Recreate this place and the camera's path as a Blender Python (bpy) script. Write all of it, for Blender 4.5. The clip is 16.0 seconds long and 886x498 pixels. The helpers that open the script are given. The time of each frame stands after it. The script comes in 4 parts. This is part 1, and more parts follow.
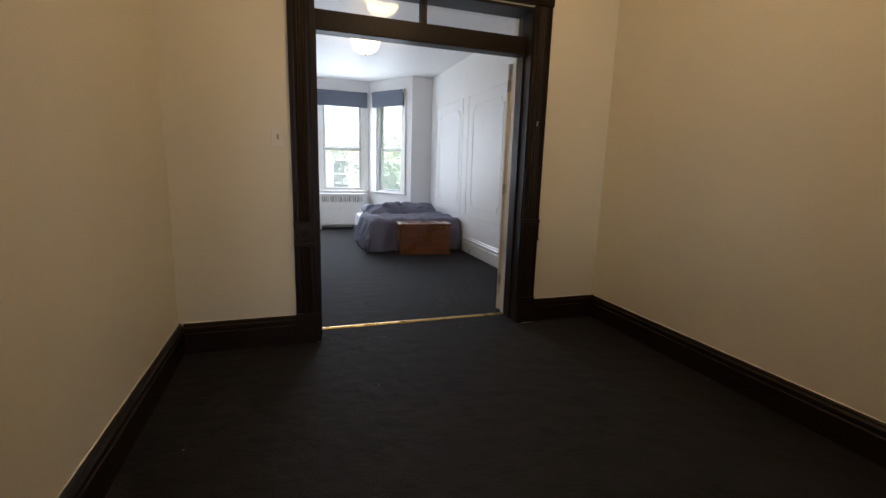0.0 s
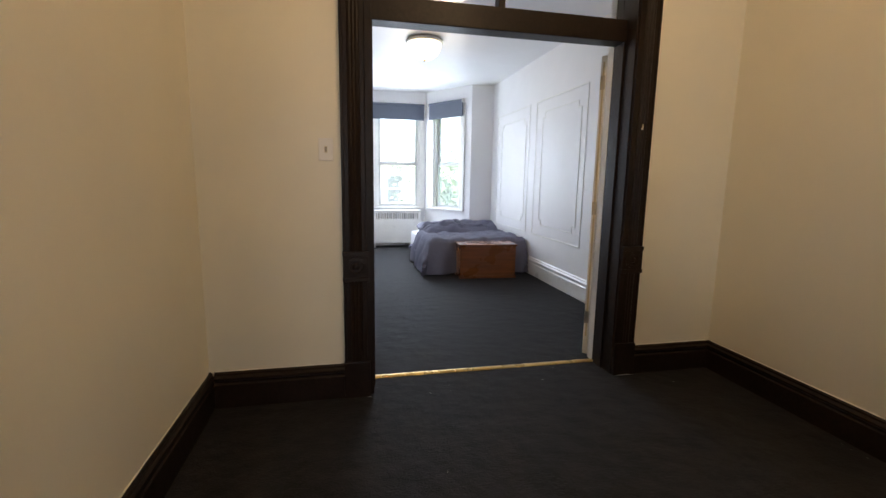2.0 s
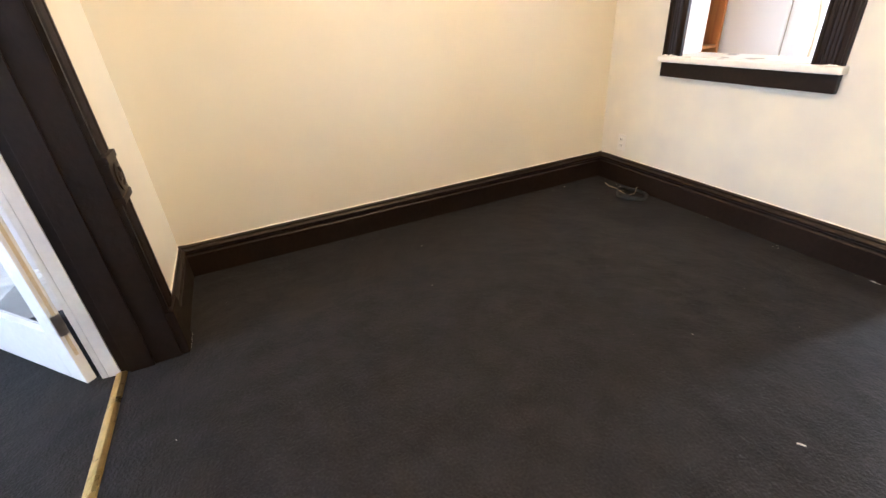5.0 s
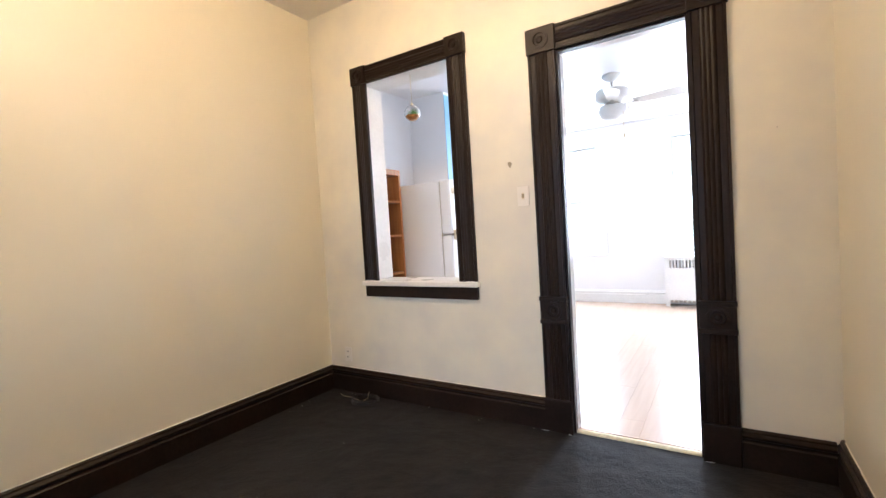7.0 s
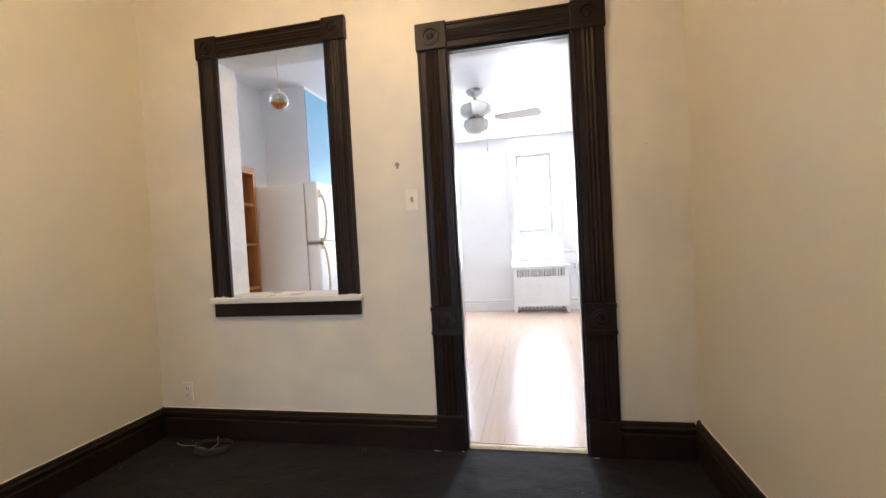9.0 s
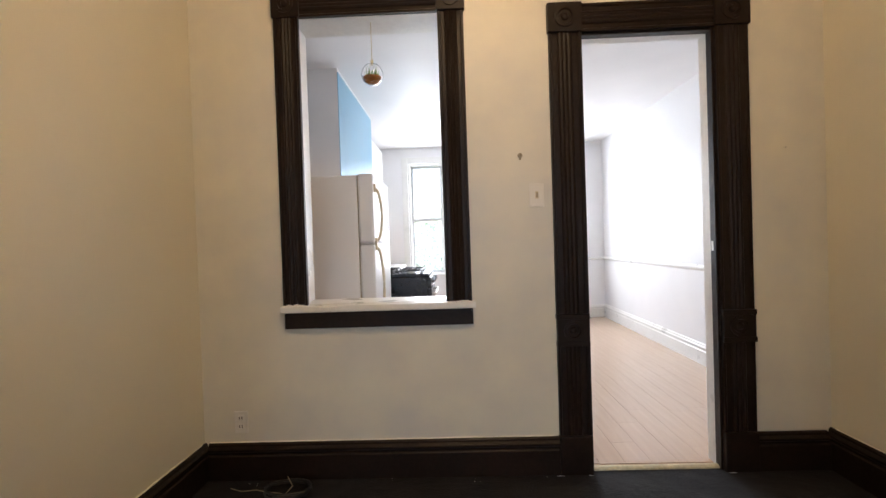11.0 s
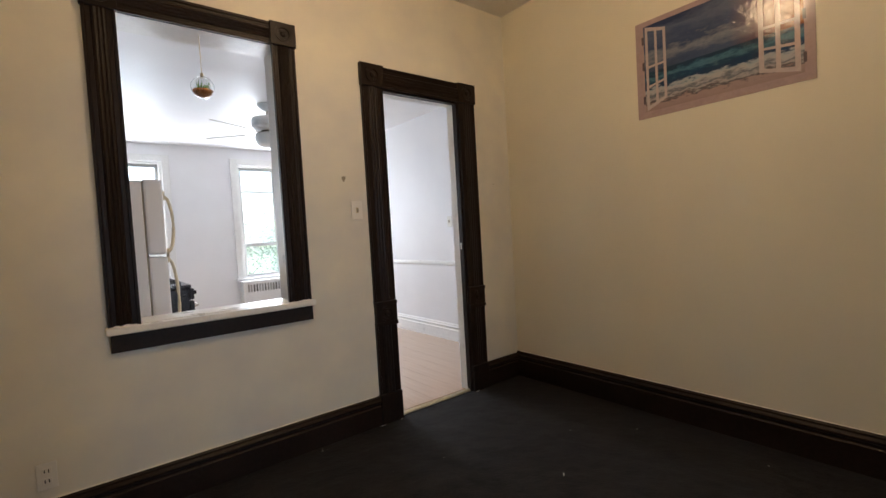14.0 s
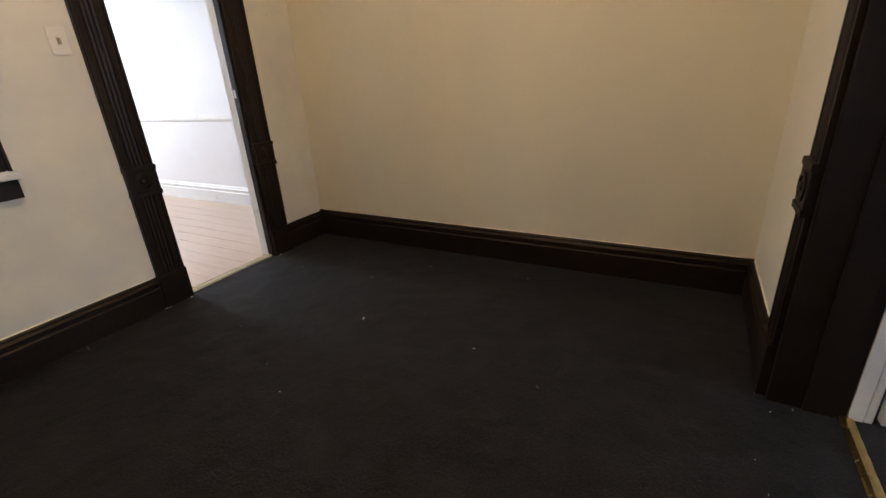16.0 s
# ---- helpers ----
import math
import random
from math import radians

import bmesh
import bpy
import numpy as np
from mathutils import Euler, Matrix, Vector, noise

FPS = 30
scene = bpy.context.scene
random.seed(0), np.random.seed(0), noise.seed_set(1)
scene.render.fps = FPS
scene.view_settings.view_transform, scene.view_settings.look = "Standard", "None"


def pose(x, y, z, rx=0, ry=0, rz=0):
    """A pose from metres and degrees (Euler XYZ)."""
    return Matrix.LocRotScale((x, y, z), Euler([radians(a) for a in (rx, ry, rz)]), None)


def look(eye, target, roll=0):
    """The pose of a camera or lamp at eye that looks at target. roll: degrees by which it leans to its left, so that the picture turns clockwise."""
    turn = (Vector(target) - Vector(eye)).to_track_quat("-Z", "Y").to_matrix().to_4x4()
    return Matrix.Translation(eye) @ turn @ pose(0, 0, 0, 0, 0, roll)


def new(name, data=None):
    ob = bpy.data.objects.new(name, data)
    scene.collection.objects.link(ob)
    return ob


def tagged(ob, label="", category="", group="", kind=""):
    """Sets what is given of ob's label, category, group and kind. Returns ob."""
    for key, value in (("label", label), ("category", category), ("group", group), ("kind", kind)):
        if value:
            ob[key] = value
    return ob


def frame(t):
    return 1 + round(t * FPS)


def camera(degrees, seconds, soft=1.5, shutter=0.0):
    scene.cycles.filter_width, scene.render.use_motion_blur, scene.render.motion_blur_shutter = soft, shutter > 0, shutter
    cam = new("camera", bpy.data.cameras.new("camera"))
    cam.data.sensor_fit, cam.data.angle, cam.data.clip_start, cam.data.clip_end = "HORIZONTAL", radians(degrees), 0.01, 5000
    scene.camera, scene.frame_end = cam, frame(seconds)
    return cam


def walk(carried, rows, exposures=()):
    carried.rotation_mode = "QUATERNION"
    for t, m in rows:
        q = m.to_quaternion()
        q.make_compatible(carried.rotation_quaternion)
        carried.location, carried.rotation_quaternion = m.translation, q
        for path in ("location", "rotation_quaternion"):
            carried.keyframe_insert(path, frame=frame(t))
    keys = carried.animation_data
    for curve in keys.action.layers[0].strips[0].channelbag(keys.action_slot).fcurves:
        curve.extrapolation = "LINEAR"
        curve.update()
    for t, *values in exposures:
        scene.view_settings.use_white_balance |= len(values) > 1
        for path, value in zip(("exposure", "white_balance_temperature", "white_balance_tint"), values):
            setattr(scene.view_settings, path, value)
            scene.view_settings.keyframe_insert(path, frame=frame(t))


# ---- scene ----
cam = camera(90.3, 16.0)
PATH = [
    (0, (0.738, -0.158, 1.268), (1.368, 1.683, 0.906), 1.7),
    (0.5, (0.827, -0.1, 1.247), (1.32, 1.818, 0.97), 0.8),
    (1, (0.867, 0.029, 1.285), (1.299, 1.964, 1.02), 0.7),
    (1.5, (0.859, 0.187, 1.276), (1.259, 2.13, 1.018), 0.6),
    (2, (0.772, 0.484, 1.28), (1.186, 2.415, 0.968), 0.9),
    (2.5, (0.722, 0.867, 1.238), (1.187, 2.732, 0.683), 0.9),
    (3, (0.764, 1.25, 1.25), (1.472, 2.893, 0.352), -0.5),
    (3.5, (0.745, 1.678, 1.23), (1.91, 2.819, 0.071), -0.5),
    (4, (0.90, 1.98, 1.275), (2.347, 2.545, 0.014), -2.6),
    (4.3, (0.87, 2.285, 1.245), (2.45, 2.30, 0.035), -2.3),
    (4.5, (0.85, 2.425, 1.21), (2.465, 2.215, 0.049), -2.3),
    (5, (0.633, 2.514, 1.24), (2.254, 1.827, 0.291), -4.3),
    (5.2, (0.596, 2.55, 1.257), (2.198, 1.667, 0.449), -4.2),
    (7.5, (0.422, 2.565, 1.242), (1.319, 0.778, 1.208), -3.1),
    (8.2, (0.609, 2.528, 1.215), (1.218, 0.624, 1.168), -3.2),
    (10.3, (1.34, 2.342, 1.215), (1.492, 0.348, 1.169), -2.2),
    (10.5, (1.517, 2.345, 1.2), (1.613, 0.348, 1.171), -2.0),
    (11, (1.883, 2.278, 1.204), (1.937, 0.279, 1.178), -1.9),
    (11.5, (2.286, 2.247, 1.26), (2.103, 0.256, 1.207), -1.8),
    (12, (2.553, 2.24, 1.235), (2.094, 0.294, 1.213), -2.0),
    (12.5, (2.721, 2.299, 1.23), (2.004, 0.432, 1.215), -2.4),
    (13, (2.817, 2.413, 1.232), (1.864, 0.654, 1.227), -3.0),
    (13.5, (2.821, 2.528, 1.258), (1.683, 0.884, 1.197), -3.2),
    (14, (2.806, 2.589, 1.263), (1.567, 1.021, 1.186), -3.3),
    (14.5, (2.8, 2.607, 1.266), (1.48, 1.107, 1.186), -3.2),
    (15, (2.743, 2.634, 1.28), (1.337, 1.221, 1.121), -2.9),
    (15.5, (2.704, 2.6, 1.279), (1.177, 1.381, 0.851), -2.7),
    (16, (2.595, 2.621, 1.198), (0.981, 1.703, 0.455), -3.6),
]
walk(cam, [(t, look(eye, target, roll)) for t, eye, target, roll in PATH], [(0, 2.75, 6850, 10), (1.0, 3.05, 6850, 10), (1.5, 3.05, 6850, 10), (2.4, 3.3, 6500, 10), (3.0, 3.5, 6450, 10), (3.5, 4.15, 6500, 10), (4.3, 4.8, 6600, 10), (5.0, 5.1, 5800, 10), (6.2, 4.6, 5750, 10), (7.5, 4.25, 5850, 10), (8.2, 4.05, 5900, 10), (10.5, 3.6, 6400, 10), (12.5, 3.1, 6350, 10), (14.5, 3.05, 6350, 10), (15.3, 3.1, 6300, 10), (16, 3.55, 6200, 10)])

# ---------- light ----------
def area_lamp(name, x, y, z, size, size_y, power, rot, color=(1, 1, 1)):
    d = bpy.data.lights.new(name, "AREA")
    d.shape, d.size, d.size_y, d.energy, d.color = "RECTANGLE", size, size_y, power, color
    ob = new(name, d)
    ob.matrix_world = pose(x, y, z, *rot)
    return ob


DAY = (0.87, 0.91, 1.0)
DAYP = 0.40
BED_DAY = (0.70, 0.81, 1.0)
world = bpy.data.worlds.new("sky")
scene.world = world
world.use_nodes = True
wn = world.node_tree.nodes
sky = wn.new("ShaderNodeTexSky")
sky.sky_type, sky.sun_disc = "NISHITA", False
sky.sun_elevation, sky.sun_rotation = radians(69), radians(-93)
sky.dust_density, sky.air_density = 4.0, 1.0
world.node_tree.links.new(sky.outputs[0], wn["Background"].inputs[0])
wn["Background"].inputs[1].default_value = 0.15
sun = bpy.data.lights.new("sun", "SUN")
sun.energy, sun.angle, sun.color = 5.0, radians(12), (1, 0.97, 0.92)
new("sun", sun).matrix_world = look((-10, -0.6, 26), (0, 0, 0))
area_lamp("bay_daylight", 1.67, 8.93, 1.6, 0.8, 1.6, 12.5 * DAYP, (-90, 0, 0), BED_DAY)
area_lamp("bay_daylight", 2.46, 8.36, 1.6, 0.6, 1.6, 6 * DAYP, (-90, 0, -55), BED_DAY)
area_lamp("bay_daylight", 0.88, 8.36, 1.6, 0.6, 1.6, 3.5 * DAYP, (-90, 0, 55), BED_DAY)
area_lamp("kitchen_daylight", 0.755, -4.525, 1.6, 0.55, 1.55, 13.5 * DAYP, (90, 0, 0), DAY)
area_lamp("kitchen_daylight", 2.29, -4.525, 1.6, 0.5, 1.55, 8 * DAYP, (90, 0, 0), DAY)


def bulb(name, x, y, z, power, color=(1, 0.67, 0.37)):
    d = bpy.data.lights.new(name, "POINT")
    d.energy, d.color, d.shadow_soft_size = power, color, 0.07
    new(name, d).location = (x, y, z)


DINING_LAMP = (1.68, 1.5)
BED_LAMP = (1.66, 5.8)
bulb("dining_bulb", *DINING_LAMP, 2.90, 1.0)
bulb("bedroom_bulb", *BED_LAMP, 2.73, 0.15)


# ---------- materials ----------
def material(name, color, rough=0.6, metal=0.0, vary=0.06, scale=3.0, bump=0.05, grain=60.0, spec=0.5, tint=None, coat=0.0):
    """Two scales of noise on colour, roughness and relief."""
    m = bpy.data.materials.new(name)
    m.use_nodes = True
    n, l = m.node_tree.nodes, m.node_tree.links
    b = n["Principled BSDF"]
    tc = n.new("ShaderNodeTexCoord")
    big, fine = n.new("ShaderNodeTexNoise"), n.new("ShaderNodeTexNoise")
    big.inputs["Scale"].default_value, big.inputs["Detail"].default_value = scale, 5
    fine.inputs["Scale"].default_value, fine.inputs["Detail"].default_value = grain, 4
    l.new(tc.outputs["Object"], big.inputs[0]), l.new(tc.outputs["Object"], fine.inputs[0])
    add = n.new("ShaderNodeMath")
    add.operation = "ADD"
    l.new(big.outputs[0], add.inputs[0]), l.new(fine.outputs[0], add.inputs[1])
    ramp = n.new("ShaderNodeMapRange")
    ramp.inputs["From Min"].default_value, ramp.inputs["From Max"].default_value = 0.7, 1.3
    l.new(add.outputs[0], ramp.inputs[0])
    mix = n.new("ShaderNodeMix")
    mix.data_type = "RGBA"
    tint = tint or color
    mix.inputs[6].default_value = (*[c * (1 - vary) for c in tint], 1)
    mix.inputs[7].default_value = (*[min(1, c * (1 + vary)) for c in color], 1)
    l.new(ramp.outputs[0], mix.inputs[0]), l.new(mix.outputs[2], b.inputs["Base Color"])
    rr = n.new("ShaderNodeMapRange")
    rr.inputs["To Min"].default_value, rr.inputs["To Max"].default_value = max(0.02, rough - 0.08), min(1, rough + 0.08)
    l.new(big.outputs[0], rr.inputs[0]), l.new(rr.outputs[0], b.inputs["Roughness"])
    b.inputs["Metallic"].default_value, b.inputs["Specular IOR Level"].default_value = metal, spec
    b.inputs["Coat Weight"].default_value = coat
    if bump:
        bp = n.new("ShaderNodeBump")
        bp.inputs["Strength"].default_value, bp.inputs["Distance"].default_value = min(1, bump * 4), 0.004
        l.new(add.outputs[0], bp.inputs["Height"]), l.new(bp.outputs[0], b.inputs["Normal"])
    return m


def glow(name, color, strength):
    m = material(name, color, 0.4, bump=0)
    b = m.node_tree.nodes["Principled BSDF"]
    b.inputs["Emission Color"].default_value = (*color, 1)
    b.inputs["Emission Strength"].default_value = strength
    return m


def wood(name, light, dark, rough=0.4, axis=0, scale=1.0):
    m = material(name, light, rough, vary=0.1, bump=0.03)
    n, l = m.node_tree.nodes, m.node_tree.links
    tc, mp = n.new("ShaderNodeTexCoord"), n.new("ShaderNodeMapping")
    s = [14 * scale] * 3
    s[axis] = 0.9 * scale
    mp.inputs["Scale"].default_value = s
    no = n.new("ShaderNodeTexNoise")
    no.inputs["Scale"].default_value, no.inputs["Detail"].default_value, no.inputs["Distortion"].default_value = 2.2, 6, 0.6
    cr = n.new("ShaderNodeValToRGB")
    cr.color_ramp.elements[0].position, cr.color_ramp.elements[1].position = 0.32, 0.68
    cr.color_ramp.elements[0].color, cr.color_ramp.elements[1].color = (*dark, 1), (*light, 1)
    l.new(tc.outputs["Object"], mp.inputs[0]), l.new(mp.outputs[0], no.inputs[0]), l.new(no.outputs[0], cr.inputs[0])
    l.new(cr.outputs[0], n["Principled BSDF"].inputs["Base Color"])
    return m


M = {}
M["cream"] = material("cream_wall_paint", (0.76, 0.71, 0.57), 0.42, vary=0.015, scale=0.8, grain=2.6, bump=0.003, tint=(0.73, 0.69, 0.57))
# South wall: cream mottled at random with a greyer tone.
M["cream_mottled"] = material("grey_mottled_cream_wall_paint", (0.77, 0.725, 0.60), 0.42, vary=0.03, scale=1.1, grain=3.5, bump=0.004, tint=(0.66, 0.635, 0.58))
M["white_wall"] = material("white_wall_paint", (0.83, 0.82, 0.82), 0.5, vary=0.02, scale=1.2, grain=4, bump=0.003)
M["ceiling"] = material("ceiling_paint", (0.76, 0.74, 0.70), 0.7, vary=0.03, scale=1.2, grain=50, bump=0.04)
M["white_gloss"] = material("white_gloss_paint", (0.80, 0.79, 0.76), 0.3, vary=0.05, scale=4, grain=40, bump=0.05)
M["dark"] = material("dark_brown_gloss_paint", (0.0145, 0.0085, 0.0055), 0.42, vary=0.3, scale=5, grain=45, bump=0.08, spec=0.2)
M["carpet"] = material("charcoal_carpet", (0.0112, 0.0101, 0.0108), 0.78, vary=0.8, scale=6.5, grain=110, bump=0.25, spec=0.25)
for n_ in [M["carpet"].node_tree.nodes]:
    wv, tcn = n_.new("ShaderNodeTexNoise"), n_.new("ShaderNodeTexCoord")
    wv.inputs["Scale"].default_value, wv.inputs["Detail"].default_value = 9, 3
    M["carpet"].node_tree.links.new(tcn.outputs["Object"], wv.inputs[0])
    b2 = n_.new("ShaderNodeBump")
    b2.inputs["Strength"].default_value, b2.inputs["Distance"].default_value = 0.6, 0.02
    old = n_["Bump"]
    M["carpet"].node_tree.links.new(wv.outputs[0], b2.inputs["Height"])
    M["carpet"].node_tree.links.new(b2.outputs[0], old.inputs["Normal"])
cb_ = M["carpet"].node_tree.nodes["Principled BSDF"]
cb_.inputs["Sheen Weight"].default_value, cb_.inputs["Sheen Roughness"].default_value, cb_.inputs["Sheen Tint"].default_value = 0.03, 0.45, (0.9, 0.93, 1, 1)
M["brass"] = material("brass", (0.62, 0.43, 0.16), 0.28, 1.0, vary=0.12, scale=12, bump=0.04)
M["oldbrass"] = material("worn_pale_brass", (0.62, 0.55, 0.38), 0.5, 0.6, vary=0.2, scale=14, bump=0.06)
M["nickel"] = material("brushed_nickel", (0.5, 0.47, 0.42), 0.3, 1.0, vary=0.1, bump=0.02)
M["plastic"] = material("white_plastic", (0.76, 0.73, 0.67), 0.35, vary=0.03, bump=0)
M["greyplastic"] = material("yellowed_grey_plastic", (0.34, 0.29, 0.2), 0.4, vary=0.05, bump=0)
M["black"] = material("black_enamel", (0.012, 0.013, 0.018), 0.25, vary=0.2, bump=0)
M["rubber"] = material("black_cable", (0.02, 0.018, 0.017), 0.5, bump=0)
M["tan_wire"] = material("tan_wire", (0.42, 0.33, 0.2), 0.5, bump=0)
M["fanwhite"] = material("aged_white_metal", (0.78, 0.77, 0.74), 0.4, vary=0.03, bump=0)
M["blade"] = material("aged_blade_laminate", (0.66, 0.63, 0.57), 0.45, vary=0.05, bump=0)
M["alu"] = material("grey_aluminium", (0.24, 0.25, 0.26), 0.5, 0.3, vary=0.1, bump=0)
# A greyer tone than the gloss of the window frames.
M["sash"] = material("grey_sash_paint", (0.55, 0.55, 0.54), 0.4, vary=0.08, scale=6, bump=0.02)
M["fridge"] = material("white_fridge_enamel", (0.74, 0.73, 0.71), 0.35, vary=0.03, grain=200, bump=0.03)
M["handle"] = material("yellowed_plastic", (0.62, 0.53, 0.36), 0.35, vary=0.08, bump=0)
M["blue"] = material("blue_wall_paint", (0.20, 0.43, 0.60), 0.45, vary=0.06, scale=3, bump=0.04)
M["peach"] = material("beige_backsplash", (0.62, 0.42, 0.27), 0.35, vary=0.05, bump=0.02)
M["slate"] = material("slate_blue_blind", (0.115, 0.13, 0.17), 0.75, vary=0.08, grain=150, bump=0.05)
M["duvet"] = material("grey_violet_cotton", (0.155, 0.155, 0.205), 0.85, vary=0.1, scale=6, grain=300, bump=0.08, spec=0.2)
M["pillow"] = material("grey_cotton", (0.24, 0.235, 0.30), 0.85, vary=0.1, scale=6, grain=300, bump=0.08, spec=0.2)
M["sheet"] = material("white_cotton", (0.78, 0.77, 0.8), 0.85, vary=0.04, bump=0.05)
M["chest"] = wood("reddish_brown_wood", (0.25, 0.085, 0.026), (0.15, 0.048, 0.014), 0.28, 0)
M["shelfwood"] = wood("orange_brown_wood", (0.50, 0.22, 0.07), (0.36, 0.135, 0.04), 0.45, 2)
M["laminate"] = wood("pale_oak_vinyl", (0.62, 0.455, 0.335), (0.57, 0.415, 0.305), 0.24, 1)
M["airplant"] = material("fresh_green_leaf", (0.10, 0.26, 0.03), 0.5, vary=0.2, scale=20, bump=0)
M["soil"] = material("brown_moss", (0.30, 0.11, 0.02), 0.9, vary=0.4, scale=40, bump=0.2)
M["leaf"] = material("green_leaf", (0.13, 0.18, 0.11), 0.6, vary=0.4, scale=6, bump=0.02)
M["pinkleaf"] = material("reddish_leaf", (0.34, 0.20, 0.20), 0.6, vary=0.4, scale=6, bump=0.02)
M["bark"] = material("bark", (0.12, 0.09, 0.07), 0.9, vary=0.4, scale=8, bump=0.3)
M["brick"] = material("pale_brick", (0.55, 0.47, 0.41), 0.85, vary=0.2, scale=3, bump=0.1)
M["asphalt"] = material("asphalt", (0.06, 0.06, 0.06), 0.9, vary=0.2, bump=0.1)
M["grass"] = material("grass", (0.07, 0.12, 0.04), 0.9, vary=0.3, bump=0.2)
M["darkglass"] = material("dark_window_glass", (0.03, 0.035, 0.04), 0.1, bump=0)
M["tape"] = material("cream_moulding", (0.76, 0.72, 0.60), 0.4, bump=0.02)
M["lampglass"] = glow("frosted_lamp_glass", (1.0, 0.69, 0.40), 3.1)
M["dimglass"] = glow("dimmer_frosted_lamp_glass", (1.0, 0.76, 0.46), 0.8)


def glass_material(name, rough=0.0):
    m = bpy.data.materials.new(name)
    m.use_nodes = True
    b = m.node_tree.nodes["Principled BSDF"]
    b.inputs["Base Color"].default_value = (1, 1, 1, 1)
    b.inputs["Transmission Weight"].default_value, b.inputs["Roughness"].default_value, b.inputs["IOR"].default_value = 1, rough, 1.45
    return m


M["glass"] = glass_material("clear_glass")


def hazed_glass(name, haze):
    """Window glass with overexposure haze put in as a patchy translucent white."""
    m = glass_material(name)
    n, l = m.node_tree.nodes, m.node_tree.links
    veil, mix, noise, rng_ = n.new("ShaderNodeBsdfTranslucent"), n.new("ShaderNodeMixShader"), n.new("ShaderNodeTexNoise"), n.new("ShaderNodeMapRange")
    veil.inputs[0].default_value = (0.8, 0.82, 0.8, 1)
    noise.inputs["Scale"].default_value = 2.5
    rng_.inputs["To Min"].default_value, rng_.inputs["To Max"].default_value = haze * 0.6, haze * 1.4
    l.new(noise.outputs[0], rng_.inputs[0]), l.new(rng_.outputs[0], mix.inputs[0])
    l.new(n["Principled BSDF"].outputs[0], mix.inputs[1]), l.new(veil.outputs[0], mix.inputs[2])
    l.new(mix.outputs[0], n["Material Output"].inputs[0])
    return m


# Painted haze: washes out the view through the sash panes.
M["pane"] = hazed_glass("hazed_window_glass", 0.2)


# ---------- mesh helpers ----------
def bx(bm, x0, x1, y0, y1, z0, z1, bev=0.0):
    r = bmesh.ops.create_cube(bm, size=1)
    for v in r["verts"]:
        v.co = Vector(((x0 + x1) / 2 + v.co.x * (x1 - x0), (y0 + y1) / 2 + v.co.y * (y1 - y0), (z0 + z1) / 2 + v.co.z * (z1 - z0)))
    if bev:
        es = list({e for v in r["verts"] for e in v.link_edges})
        bmesh.ops.bevel(bm, geom=es, offset=bev, segments=2, profile=0.6, affect="EDGES")


def cyl(bm, p0, p1, r0, r1=None, n=16, cap=True):
    r1 = r0 if r1 is None else r1
    a, b = Vector(p0), Vector(p1)
    q = (b - a).to_track_quat("Z", "Y").to_matrix().to_4x4()
    r = bmesh.ops.create_cone(bm, cap_ends=cap, segments=n, radius1=r0, radius2=r1, depth=(b - a).length)
    bmesh.ops.transform(bm, matrix=Matrix.Translation((a + b) / 2) @ q, verts=r["verts"])


def lathe(bm, profile, cx, cy, n=32):
    rings = []
    for r, z in profile:
        if r < 1e-5:
            rings.append([bm.verts.new((cx, cy, z))])
        else:
            rings.append([bm.verts.new((cx + r * math.cos(2 * math.pi * i / n), cy + r * math.sin(2 * math.pi * i / n), z)) for i in range(n)])
    for a, b in zip(rings, rings[1:]):
        for i in range(n):
            j = (i + 1) % n
            if len(a) == 1 and len(b) > 1:
                bm.faces.new((a[0], b[i], b[j]))
            elif len(b) == 1 and len(a) > 1:
                bm.faces.new((a[i], a[j], b[0]))
            elif len(a) > 1:
                bm.faces.new((a[i], a[j], b[j], b[i]))


def sweep(bm, profile, p0, p1, out, up=(0, 0, 1)):
    """A bar from p0 to p1 whose section is given as (way out, way up)."""
    out, up = Vector(out), Vector(up)
    ends = [[bm.verts.new(Vector(p) + out * a + up * b) for a, b in profile] for p in (p0, p1)]
    n = len(profile)
    for i in range(n):
        j = (i + 1) % n
        bm.faces.new((ends[0][i], ends[0][j], ends[1][j], ends[1][i]))
    bm.faces.new(ends[0]), bm.faces.new(ends[1][::-1])


def tube(bm, pts, r, n=8):
    prev = None
    for k, p in enumerate(pts):
        p = Vector(p)
        d = (Vector(pts[min(k + 1, len(pts) - 1)]) - Vector(pts[max(k - 1, 0)])).normalized()
        q = d.to_track_quat("Z", "Y")
        ring = [bm.verts.new(p + q @ Vector((r * math.cos(2 * math.pi * i / n), r * math.sin(2 * math.pi * i / n), 0))) for i in range(n)]
        if prev:
            for i in range(n):
                bm.faces.new((prev[i], prev[(i + 1) % n], ring[(i + 1) % n], ring[i]))
        else:
            bm.faces.new(ring[::-1])
        prev = ring
    bm.faces.new(prev)


def part(name, bm, mat, parent=None, label="", smooth=False, kind="", category="", group=""):
    bmesh.ops.recalc_face_normals(bm, faces=bm.faces)
    me = bpy.data.meshes.new(name)
    bm.to_mesh(me)
    bm.free()
    me.materials.append(M[mat] if isinstance(mat, str) else mat)
    if smooth:
        me.polygons.foreach_set("use_smooth", [True] * len(me.polygons))
    ob = new(name, me)
    if parent:
        ob.parent = parent
    return tagged(ob, label, category, group, kind)


def thing(name, label, category, at=(0, 0, 0), rz=0, group="", kind=""):
    ob = new(name)
    ob.matrix_world = pose(*at, 0, 0, rz)
    return tagged(ob, label, category, group, kind)


def B():
    return bmesh.new()


